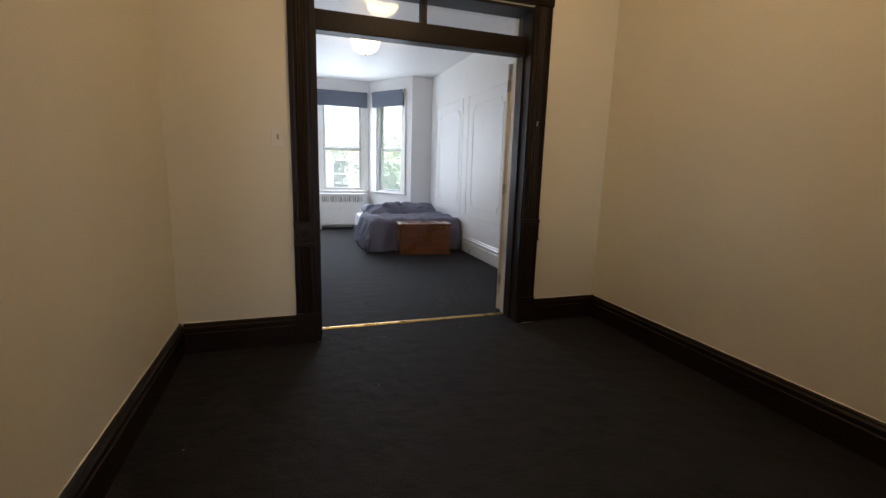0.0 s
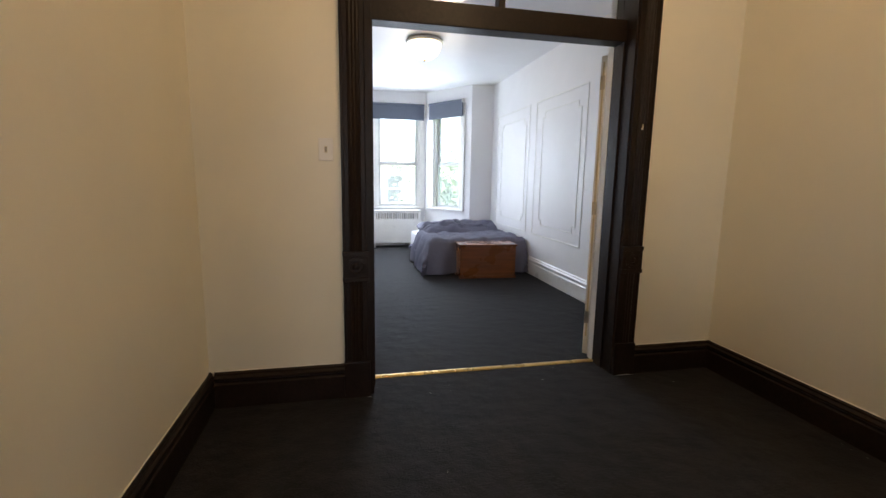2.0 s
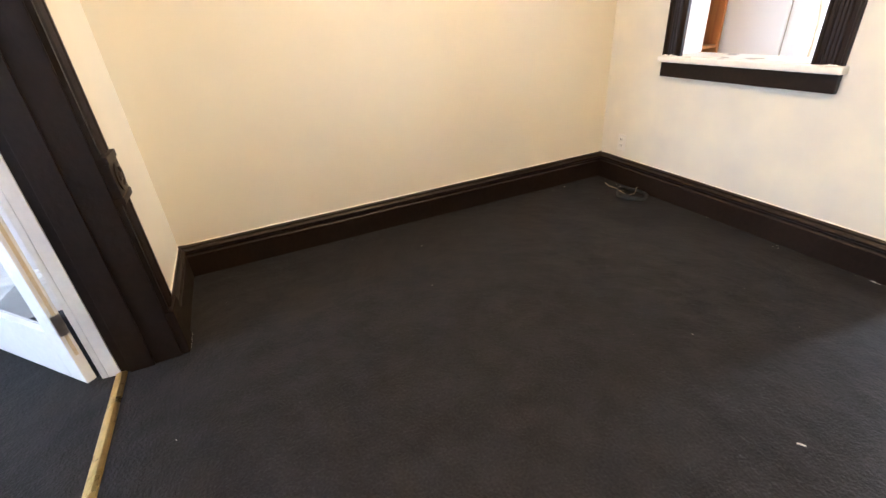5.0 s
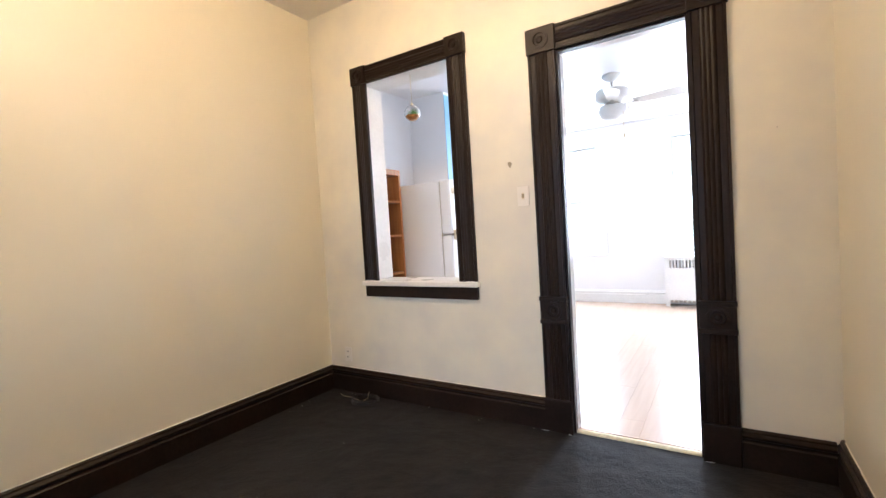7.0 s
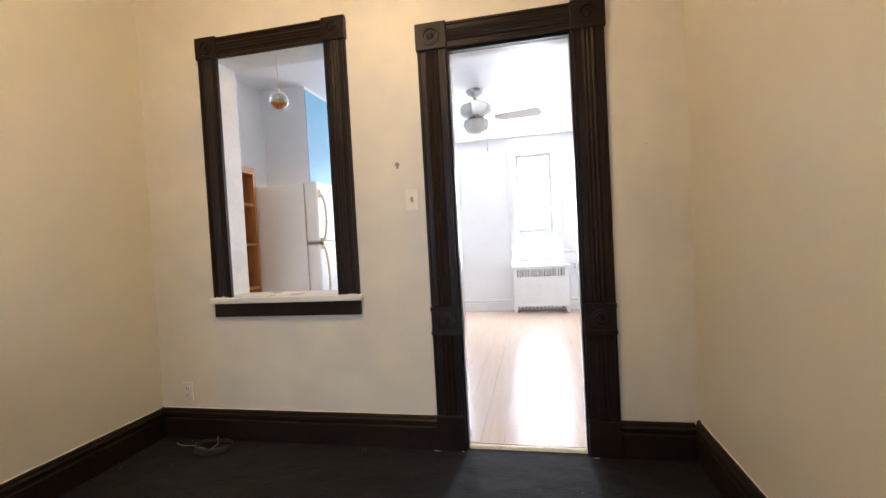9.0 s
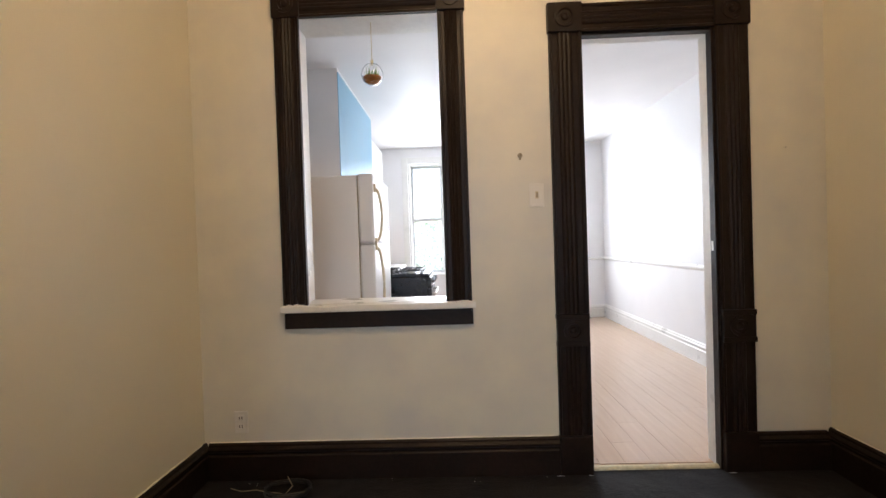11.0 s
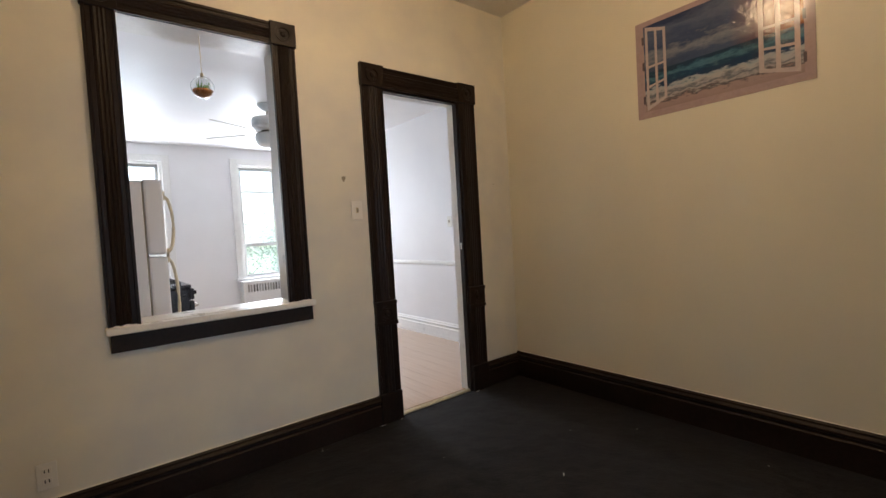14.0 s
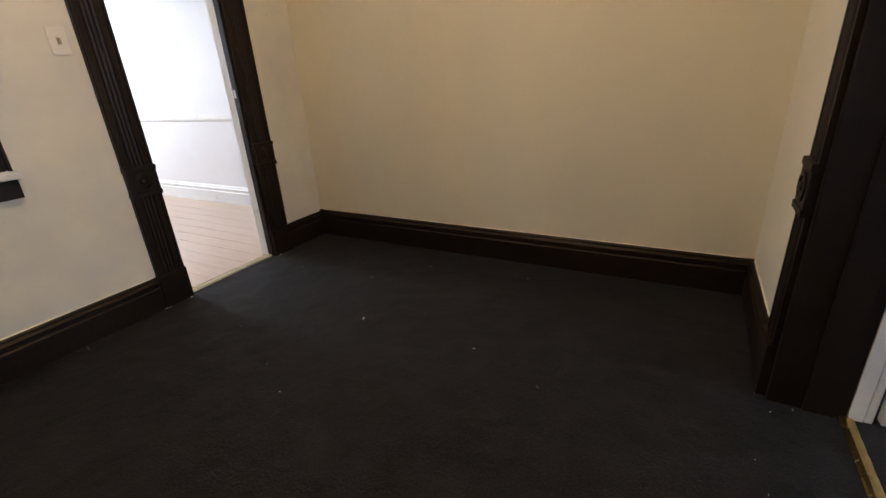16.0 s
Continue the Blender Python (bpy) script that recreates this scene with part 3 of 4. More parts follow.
def switch(x, y, z, s, label, axis="y"):
    t = thing("light_switch", label, "light switch", (x, y, z), 0 if s < 0 else 180)
    if axis == "x":
        t.matrix_world = pose(x, y, z, 0, 0, 90)
    bm = B()
    bx(bm, -0.038, 0.038, -0.008, 0, -0.06, 0.06, 0.003)
    part("plate", bm, "plastic", t)
    boxes("rocker", "greyplastic", t, [(-0.005, 0.005, -0.02, -0.006, -0.012, 0.012)], 0.001)
    boxes("surround", "handle", t, [(-0.008, 0.008, -0.0095, -0.007, -0.018, 0.018)], 0.0005)


switch(0.655, L, 1.43, -1, "cream toggle light switch beside the wide bedroom doorway")
switch(1.455, 0, 1.435, 1, "cream toggle light switch beside the kitchen doorway")
switch(KW, -1.3, 1.38, 1, "white light switch on the kitchen wall", "x")
out = thing("power_outlet", "cream double power outlet low on the wall under the serving opening", "power outlet", (3.034, 0, 0.30), 180)
bm = B()
bx(bm, -0.035, 0.035, -0.007, 0, -0.058, 0.058, 0.003)
part("plate", bm, "plastic", out)
for z in (-0.022, 0.022):
    bm = B()
    bx(bm, -0.017, 0.017, -0.010, -0.006, z - 0.015, z + 0.015, 0.002)
    part("socket", bm, "plastic", out)
    boxes("slot", "black", out, [(-0.009, -0.005, -0.0106, -0.009, z - 0.006, z + 0.008), (0.005, 0.009, -0.0106, -0.009, z - 0.006, z + 0.008)])
hk = thing("wall_hook", "small white adhesive hook on the cream wall", "hook", (1.534, 0, 1.64), 180)
bm = B()
cyl(bm, (0, -0.005, 0.0), (0, 0, 0.0), 0.013)
bx(bm, -0.006, 0.006, -0.004, 0, -0.022, -0.008, 0.002)
tube(bm, [(0, -0.004, 0.0), (0, -0.020, -0.002), (0, -0.026, 0.008)], 0.0035)
part("hook_body", bm, "greyplastic", hk)
nl = thing("nail", "small bare metal nail in the cream wall beside the kitchen doorway", "nail", (0.206, 0, 1.631), 180)
bm = B()
cyl(bm, (0, -0.012, 0), (0, 0, 0), 0.0015, n=8)
cyl(bm, (0, -0.014, 0), (0, -0.012, 0), 0.0035, n=10)
part("nail_body", bm, "nickel", nl)
lint = thing("lint", "scrap of white lint on the charcoal carpet", "lint", (1.02, 1.21, 0.0))
bm = B()
bx(bm, -0.012, 0.012, -0.002, 0.002, 0, 0.003, 0.001)
part("thread", bm, "plastic", lint).rotation_euler = (0, 0, 0.6)
rng = random.Random(4)
bm = B()
for k in range(46):
    x, y = (rng.uniform(0.1, W - 0.1), rng.uniform(0.06, 2.94)) if k < 20 else ((rng.uniform(0.9, 2.5), rng.uniform(2.9, 3.5)) if k < 30 else (rng.uniform(1.4, 3.1), rng.uniform(0.03, 0.08)) if k < 38 else (W - rng.uniform(0.03, 0.08), rng.uniform(0.2, 2.9)))
    a, ln = rng.random() * 3, rng.uniform(0.003, 0.009)
    dx, dy = ln * math.cos(a), ln * math.sin(a)
    v = [bm.verts.new(p) for p in ((x - dx, y - dy, 0.001), (x + dx, y + dy, 0.001), (x + dx * 0.6 - dy * 0.25, y + dy * 0.6 + dx * 0.25, 0.003))]
    bm.faces.new(v)
part("lint_specks", bm, "plastic", None, "tiny pale lint specks on the charcoal carpet", kind="stuff")


def chips(name, mat, spots, label):
    """Flakes of old paint: flat ragged pieces at (x0, x1, y, z, height) that face +y."""
    bm = B()
    for x0, x1, y, z, h in spots:
        n = max(4, int((x1 - x0) / 0.006))
        lo = [bm.verts.new((x0 + (x1 - x0) * i / n, y, z)) for i in range(n + 1)]
        hi = [bm.verts.new((x0 + (x1 - x0) * i / n, y, z + h * (0.15 + 0.85 * rng.random()) * math.sin(math.pi * (0.1 + 0.8 * i / n)))) for i in range(n + 1)]
        for i in range(n):
            bm.faces.new((lo[i], lo[i + 1], hi[i + 1], hi[i]))
    return part(name, bm, mat, None, label, kind="structure")


chips("bare_patch", "white_gloss", [(2.665, 2.775, 0.0300, 0.9055, 0.013), (1.81, 1.88, 0.0300, 0.9055, 0.009)], "ragged white patches where the dark paint stops")


def caulk(name, p0, p1, out, z):
    """A wavy bead of wall paint along the top of a baseboard."""
    bm = B()
    p0, p1, out = Vector(p0), Vector(p1), Vector(out)
    n = int((p1 - p0).length / 0.03)
    rows = []
    for i in range(n + 1):
        c = p0.lerp(p1, i / n)
        w, h = 0.0012 + 0.002 * rng.random(), 0.0015 + 0.003 * rng.random()
        rows.append([bm.verts.new(c + Vector((0, 0, z - 0.001))), bm.verts.new(c + out * (0.004 + w) + Vector((0, 0, z - 0.0005))), bm.verts.new(c + out * w * 0.6 + Vector((0, 0, z + h))), bm.verts.new(c + Vector((0, 0, z + h * 1.6)))])
    for a, b in zip(rows, rows[1:]):
        for j in range(3):
            bm.faces.new((a[j], a[j + 1], b[j + 1], b[j]))
    return part(name, bm, "tape", None, "uneven bead of cream paint above the baseboard", kind="structure")


chips("paint_edge", "white_gloss", [(2.50, 2.632, 2.9625, 0.0, 0.006), (0.86, 0.885, 2.9625, 0.0, 0.005), (1.36, 1.40, 0.0375, 0.0, 0.006), (0.50, 0.54, 0.0375, 0.0, 0.005), (1.22, 1.24, 0.0375, 0.0, 0.005)], "pale slivers of old paint at the foot of the door casings")
caulk("caulk_east", (W, 0.03, 0), (W, L - 0.03, 0), (-1, 0, 0), 0.192)
caulk("caulk_west", (0, 0.03, 0), (0, L - 0.03, 0), (1, 0, 0), 0.205)
caulk("caulk_south", (1.40, 0, 0), (W - 0.03, 0, 0), (0, 1, 0), 0.192)
caulk("caulk_north_east", (2.64, L, 0), (W - 0.03, L, 0), (0, -1, 0), 0.192)
caulk("caulk_north_west", (0.03, L, 0), (0.72, L, 0), (0, -1, 0), 0.205)
cb = thing("cable_coil", "tangled black cable coil with tan wire end on the carpet", "cable", (2.74, 0.145, 0.0))
pts = []
for k in range(76):
    a = k * 0.30 + 0.5
    r = 0.095 + 0.014 * math.sin(k * 0.31) + 0.006 * math.sin(k * 0.83)
    pts.append((r * 1.15 * math.cos(a) + 0.012 * math.sin(k * 0.08), r * 0.85 * math.sin(a), 0.006 + 0.010 * abs(math.sin(k * 0.17)) + 0.0004 * k))
bm = B()
tube(bm, pts, 0.0048, 6)
part("cable", bm, "rubber", cb, smooth=True)
bm = B()
tube(bm, [(0.02, 0.04, 0.02), (0.10, 0.02, 0.018), (0.17, -0.02, 0.006), (0.24, -0.01, 0.006), (0.31, -0.04, 0.005)], 0.0022, 6)
tube(bm, [(0.0, 0.05, 0.02), (-0.02, 0.0, 0.035), (0.02, -0.05, 0.05), (0.03, -0.07, 0.045)], 0.002, 6)
part("wire_end", bm, "tan_wire", cb, "bare tan wire end", smooth=True)


# poster
def ramp_stops(ramp, stops):
    e = ramp.color_ramp.elements
    e[0].position, e[0].color = stops[0][0], (*stops[0][1], 1)
    e[1].position, e[1].color = stops[-1][0], (*stops[-1][1], 1)
    for p, c in stops[1:-1]:
        e.new(p).color = (*c, 1)


def poster_material():
    """A stormy sea: sand, ragged foam, a teal breaker, a level horizon, clouds that turn orange on one side."""
    m = bpy.data.materials.new("seascape_print")
    m.use_nodes = True
    n, l = m.node_tree.nodes, m.node_tree.links
    b = n["Principled BSDF"]
    b.inputs["Roughness"].default_value = 0.07
    tc, sp = n.new("ShaderNodeTexCoord"), n.new("ShaderNodeSeparateXYZ")
    l.new(tc.outputs["Generated"], sp.inputs[0])

    def noisy(scale, stretch, detail, amount):
        mp, no, ma = n.new("ShaderNodeMapping"), n.new("ShaderNodeTexNoise"), n.new("ShaderNodeMath")
        mp.inputs["Scale"].default_value = stretch
        no.inputs["Scale"].default_value, no.inputs["Detail"].default_value = scale, detail
        no.inputs["Roughness"].default_value = 0.65
        ma.operation = "MULTIPLY_ADD"
        ma.inputs[1].default_value, ma.inputs[2].default_value = amount, -amount / 2
        l.new(tc.outputs["Generated"], mp.inputs[0]), l.new(mp.outputs[0], no.inputs[0]), l.new(no.outputs[0], ma.inputs[0])
        return ma.outputs[0]

    def blend(low, high, first, second):
        """Goes from first to second where the height passes from low to high."""
        mr, mx = n.new("ShaderNodeMapRange"), n.new("ShaderNodeMix")
        mr.inputs["From Min"].default_value, mr.inputs["From Max"].default_value = low, high
        mx.data_type = "RGBA"
        l.new(sp.outputs["Z"], mr.inputs[0]), l.new(mr.outputs[0], mx.inputs[0])
        l.new(first, mx.inputs[6]), l.new(second, mx.inputs[7])
        return mx.outputs[2]

    def banded(offset, stops):
        ad, cr = n.new("ShaderNodeMath"), n.new("ShaderNodeValToRGB")
        ad.operation = "ADD"
        l.new(sp.outputs["Z"], ad.inputs[0]), l.new(offset, ad.inputs[1]), l.new(ad.outputs[0], cr.inputs[0])
        ramp_stops(cr, stops)
        return cr.outputs[0]

    water = banded(noisy(5, (1, 2.2, 5), 9, 0.22), [(0.0, (0.30, 0.22, 0.22)), (0.13, (0.36, 0.27, 0.27)), (0.155, (0.07, 0.07, 0.09)), (0.18, (0.40, 0.38, 0.40)), (0.215, (0.12, 0.14, 0.18)), (0.25, (0.42, 0.42, 0.46)),
                                                    (0.285, (0.34, 0.40, 0.47)), (0.30, (0.010, 0.03, 0.09)), (0.36, (0.010, 0.05, 0.11)), (0.395, (0.07, 0.18, 0.26)), (0.42, (0.03, 0.10, 0.17)), (0.44, (0.01, 0.035, 0.08)), (1.0, (0.01, 0.03, 0.07))])
    clouds = banded(noisy(2.6, (1, 1.6, 3.5), 8, 0.55), [(0.3, (0.02, 0.04, 0.10)), (0.5, (0.06, 0.09, 0.17)), (0.62, (0.20, 0.22, 0.28)), (0.7, (0.035, 0.06, 0.14)), (0.85, (0.09, 0.12, 0.21)), (1.0, (0.015, 0.03, 0.10))])
    # The sky goes over to orange towards the high-y edge.
    orange_side = n.new("ShaderNodeMix")
    orange_side.data_type = "RGBA"
    orange_side.inputs[7].default_value = (0.26, 0.07, 0.01, 1)
    side = n.new("ShaderNodeMapRange")
    side.inputs["From Min"].default_value, side.inputs["From Max"].default_value = 0.58, 0.95
    l.new(sp.outputs["Y"], side.inputs[0]), l.new(side.outputs[0], orange_side.inputs[0]), l.new(clouds, orange_side.inputs[6])
    l.new(blend(0.462, 0.472, water, orange_side.outputs[2]), b.inputs["Base Color"])
    wr, bp = n.new("ShaderNodeTexNoise"), n.new("ShaderNodeBump")
    wr.inputs["Scale"].default_value, wr.inputs["Detail"].default_value = 22, 7
    l.new(tc.outputs["Object"], wr.inputs[0])
    bp.inputs["Strength"].default_value, bp.inputs["Distance"].default_value = 0.55, 0.004
    l.new(wr.outputs[0], bp.inputs["Height"]), l.new(bp.outputs[0], b.inputs["Normal"])
    return m


def printed(bm, quad, x):
    """A flat printed patch: corners (y, z)."""
    bm.faces.new([bm.verts.new((x, y, z)) for y, z in quad])


def printed_shutter(bm, y0, y1, low0, low1, high0, high1, x):
    """Two columns of three panes, drawn in perspective between its two upright sides."""
    lo = lambda u: low0 + (low1 - low0) * u
    hi = lambda u: high0 + (high1 - high0) * u
    at = lambda u, v: (y0 + (y1 - y0) * u, lo(u) + (hi(u) - lo(u)) * v)
    for a, b in ((0, 0.13), (0.46, 0.58), (0.87, 1.0)):
        printed(bm, [at(a, 0), at(b, 0), at(b, 1), at(a, 1)], x)
    for v0, v1 in ((0, 0.045), (0.26, 0.29), (0.5, 0.53), (0.955, 1)):
        for a, b in ((0.13, 0.46), (0.58, 0.87)):
            printed(bm, [at(a, v0), at(b, v0), at(b, v1), at(a, v1)], x)


M["sea"] = poster_material()
M["mauve"] = material("mauve_print_border", (0.40, 0.30, 0.31), 0.15, vary=0.08, scale=20, bump=0)
M["printwhite"] = material("printed_pale_frame", (0.50, 0.43, 0.45), 0.15, vary=0.08, scale=20, bump=0)
M["printdark"] = material("printed_frame_shade", (0.10, 0.08, 0.10), 0.15, vary=0.08, scale=20, bump=0)
PY0, PY1, PZA, PZB = 1.151, 2.044, 1.906, 2.505
po = thing("wall_poster", "glossy poster of an open window over a stormy sea", "poster", (0, PY0, PZA))
pw, ph = PY1 - PY0, PZB - PZA
boxes("print", "sea", po, [(0.0005, 0.003, 0.0, pw, 0.0, ph)])
boxes("border", "mauve", po, [(0.003, 0.0036, 0, pw, 0, 0.04), (0.003, 0.0036, 0, pw, ph - 0.03, ph), (0.003, 0.0036, 0, 0.05, 0.04, ph - 0.03), (0.003, 0.0036, pw - 0.045, pw, 0.04, ph - 0.03)])
for y in (0.038, pw - 0.05):
    for z in (0.09, 0.30, ph - 0.14):
        boxes("printed_hinge", "printdark", po, [(0.0034, 0.0040, y, y + 0.014, z, z + 0.05)])
bm = B()
printed_shutter(bm, 0.06, 0.185, 0.045, 0.10, ph - 0.035, ph - 0.075, 0.0042)
part("printed_shutter", bm, "printwhite", po)
bm = B()
printed_shutter(bm, pw - 0.06, pw - 0.235, 0.05, 0.095, ph - 0.035, ph - 0.075, 0.0042)
part("printed_shutter", bm, "printwhite", po)


# ---------- things: doors, bedroom ----------
def french_leaf(hinge, rz, label, flip=1):
    """A glazed leaf, hinged at its local origin, running along +x; flip mirrors its thickness."""
    d = thing("french_door", label, "door", (*hinge, 0), rz, group="french door leaves")
    w, t, h = 0.76, 0.038, 2.12
    boxes("body", "white_gloss", d, [(0, 0.10, 0, t, 0.012, h), (w - 0.10, w, 0, t, 0.012, h), (0.10, w - 0.10, 0, t, 0.012, 0.25), (0.10, w - 0.10, 0, t, h - 0.11, h)], 0.004)
    zs = [0.25 + (h - 0.36) * k / 5 for k in range(6)]
    for z in zs[1:-1]:
        boxes("glazing_bar", "white_gloss", d, [(0.10, w - 0.10, 0.006, t - 0.006, z - 0.012, z + 0.012)], 0.004)
    for a, b in zip(zs, zs[1:]):
        p = boxes("pane", "glass", d, [(0.10, w - 0.10, 0.017, 0.021, a + 0.012, b - 0.012)])
        p.visible_shadow = False
    boxes("bare_edge", "handle", d, [(-0.0015, 0.0, 0.012, t - 0.014, 0.15, 2.08)], label="bare wood where the paint has chipped")
    boxes("hinge", "nickel", d, [(-0.004, 0.0, 0.004, t - 0.004, z, z + 0.09) for z in (0.25, 1.05, 1.9)])
    return d


french_leaf((2.485, 3.31), 42, "white glazed french door leaf folded open, paint chipped")
french_leaf((0.915, 3.31), 92, "white painted french door leaf standing open at the wide doorway")


def cloth(bm, x0, x1, y0, y1, fn, nx, ny, thick=0.0):
    g = [[bm.verts.new(fn(x0 + (x1 - x0) * i / nx, y0 + (y1 - y0) * j / ny)) for j in range(ny + 1)] for i in range(nx + 1)]
    for i in range(nx):
        for j in range(ny):
            bm.faces.new((g[i][j], g[i + 1][j], g[i + 1][j + 1], g[i][j + 1]))


def nz(x, y, s, seed=0.0):
    return noise.noise(Vector((x * s, y * s, seed)))


bed = thing("bed", "low unmade double bed with grey violet duvet", "bed", (1.86, 6.3, 0))
BW, BL = 1.32, 1.72
boxes("mattress", "sheet", bed, [(-0.05, BW - 0.02, 0.05, BL, 0.06, 0.40)], 0.05, label="white mattress on the floor")
bm = B()


def duvet(x, y):
    over_l, over_r, over_f = max(0, 0.03 - x), max(0, x - BW), max(0, 0.03 - y)
    z = 0.44 + 0.03 * nz(x, y, 5, 3) + 0.018 * nz(x, y, 13, 7) + 0.008 * nz(x, y, 28, 2)
    fall = max(over_l, over_r, over_f)
    px, py = min(max(x, -0.0), BW - 0.0), max(y, -0.0)
    f = min(1, fall / 0.44)
    z = z * (1 - f) ** 0.9 + 0.015
    out = 0.10 * math.sin(min(1, f) * 1.5) + 0.045 * f * math.sin((x * 17 if over_f else y * 15) + 3 * nz(x, y, 3, 1))
    if over_l:
        px -= out
    if over_r:
        px = min(BW + 0.01, px + out * 0.2)
    if over_f:
        py -= out
    return (px, py, z)


cloth(bm, -0.42, BW + 0.3, -0.42, 1.05, duvet, 80, 70)
dv = part("duvet", bm, "duvet", bed, "rumpled grey violet duvet hanging to the floor", smooth=True)
sm = dv.modifiers.new("thickness", "SOLIDIFY")
sm.thickness, sm.offset = 0.03, 1
bm = B()


def fold(x, y):
    t = (y - 0.78) / 0.6
    ridge = math.sin(min(max(t, 0), 1) * math.pi) ** 0.6 if 0 < t < 1 else 0
    wob = 0.07 * nz(x, y, 3.2, 11) + 0.05 * nz(x, y * 2.2, 7, 5) + 0.035 * nz(x * 0.6, y * 2, 16, 9)
    e = min(1, max(0, (x + 0.02) / 0.16)) * min(1, max(0, (BW + 0.02 - x) / 0.16))
    drop = 0.30 * (1 - e) ** 2
    return (x + 0.04 * nz(x, y, 5, 2), y + 0.05 * nz(x, y, 4, 8) - 0.06 * math.sin(x * 3), 0.43 + (0.15 + wob) * ridge * (0.4 + 0.6 * e) - drop)


cloth(bm, -0.12, BW + 0.04, 0.72, 1.42, fold, 70, 50)
fd = part("blanket_fold", bm, "duvet", bed, "turned-back crumpled duvet", smooth=True)
sm = fd.modifiers.new("thickness", "SOLIDIFY")
sm.thickness, sm.offset = 0.04, 1


def pillow(x, y, rz, label):
    p = thing("pillow", label, "pillow", (x, y, 0.40), rz, group="pillows on the bed")
    bm = B()
    n = 24
    for s in (1, -1):
        g = []
        for i in range(n + 1):
            row = []
            for j in range(n + 1):
                u, v = i / n * 2 - 1, j / n * 2 - 1
                puff = ((1 - u ** 4) * (1 - v ** 4)) ** 0.5
                pinch = 1 - 0.05 * (u * u) * (v * v)
                row.append(bm.verts.new((u * 0.31 * pinch, v * 0.21 * pinch, 0.09 + s * 0.085 * puff + 0.012 * nz(u, v, 2.5, s + x))))
            g.append(row)
        for i in range(n):
            for j in range(n):
                bm.faces.new((g[i][j], g[i + 1][j], g[i + 1][j + 1], g[i][j + 1]))
    bmesh.ops.remove_doubles(bm, verts=bm.verts, dist=0.0005)
    part("cover", bm, "pillow", p, smooth=True)
    return p


pillow(2.2, 7.72, 6, "grey cotton pillow at the head of the unmade bed")
pillow(2.86, 7.74, -4, "plump grey cotton pillow leaning on the bed")

ch = thing("wooden_chest", "reddish-brown wooden blanket chest standing at the foot of the bed", "chest", (2.175, 5.945, 0), -3)
CW, CD, CH = 0.745, 0.40, 0.45
boxes("body", "chest", ch, [(0, CW, 0, 0.02, 0.03, CH - 0.025), (0, CW, CD - 0.02, CD, 0.03, CH - 0.025), (0, 0.02, 0.02, CD - 0.02, 0.03, CH - 0.025), (CW - 0.02, CW, 0.02, CD - 0.02, 0.03, CH - 0.025), (0.02, CW - 0.02, 0.02, CD - 0.02, 0.03, 0.05)], 0.002)
boxes("base", "chest", ch, [(-0.012, CW + 0.012, -0.012, CD + 0.012, 0.0, 0.04)], 0.006)
boxes("lid", "chest", ch, [(-0.015, CW + 0.015, -0.02, CD + 0.01, CH - 0.022, CH)], 0.005, label="slightly glossy wooden lid")


def radiator_cover(name, label, x, y, rz, w, h, dep, z=0.0):
    r = thing(name, label, "radiator cover", (x, y, z), rz, group="radiator covers")
    bm = B()
    n, s0, s1 = int(w / 0.045), h - 0.165, h - 0.05
    bx(bm, 0, 0.05, 0, 0.012, 0, h - 0.02), bx(bm, w - 0.05, w, 0, 0.012, 0, h - 0.02)
    bx(bm, 0.05, w - 0.05, 0, 0.012, 0.09, s0), bx(bm, 0.05, w - 0.05, 0, 0.012, s1, h - 0.02)
    step = (w - 0.1) / n
    for k in range(n + 1):
        a = 0.05 + k * step
        bx(bm, max(0.05, a - step * 0.22), min(w - 0.05, a + step * 0.22), 0.001, 0.011, s0, s1)
    bx(bm, 0, 0.012, 0.012, dep, 0, h - 0.02), bx(bm, w - 0.012, w, 0.012, dep, 0, h - 0.02)
    part("front_panel", bm, "white_gloss", r, "white sheet-metal front with slotted grille")
    boxes("top", "white_gloss", r, [(-0.01, w + 0.01, -0.012, dep, h - 0.02, h)], 0.004)
    bm = B()
    for k in range(int(w / 0.055) - 1):
        bx(bm, 0.05 + k * 0.055, 0.085 + k * 0.055, 0.04, dep - 0.03, 0.05, h - 0.06, 0.008)
    part("radiator", bm, "nickel", r, "old metal radiator inside")
    return r


radiator_cover("radiator_cover", "white slotted radiator cover under the middle bay window", 1.20, 8.70, 0, 0.9, 0.70, 0.2)
radiator_cover("radiator_cover", "white slotted radiator cover under a kitchen window", 1.13, KS + 0.22, 180, 0.82, 0.70, 0.2, KF)

# ---------- things: kitchen ----------
rv = thing("radiator_valve", "white radiator valve beside the kitchen radiator", "valve", (0.2, KS, 0.66))
bm = B()
cyl(bm, (0, 0.0, 0), (0, 0.09, 0), 0.012)
cyl(bm, (0, 0.06, -0.03), (0, 0.06, 0.03), 0.018)
part("stem", bm, "plastic", rv, smooth=True)
bm = B()
cyl(bm, (0, 0.06, 0.03), (0, 0.06, 0.055), 0.028, 0.022)
part("valve_wheel", bm, "plastic", rv, smooth=True)
fr = thing("refrigerator", "old white top-freezer refrigerator with yellowed handles", "refrigerator", (2.435, -0.75, KF))
boxes("body", "fridge", fr, [(0.112, 0.74, -0.71, 0, 0.03, 1.69)], 0.008)
boxes("kick_plate", "black", fr, [(0.08, 0.112, -0.69, -0.02, 0.02, 0.09)], 0.002)
boxes("freezer_door", "fridge", fr, [(0, 0.105, -0.71, 0, 1.222, 1.70)], 0.016, label="white freezer door")
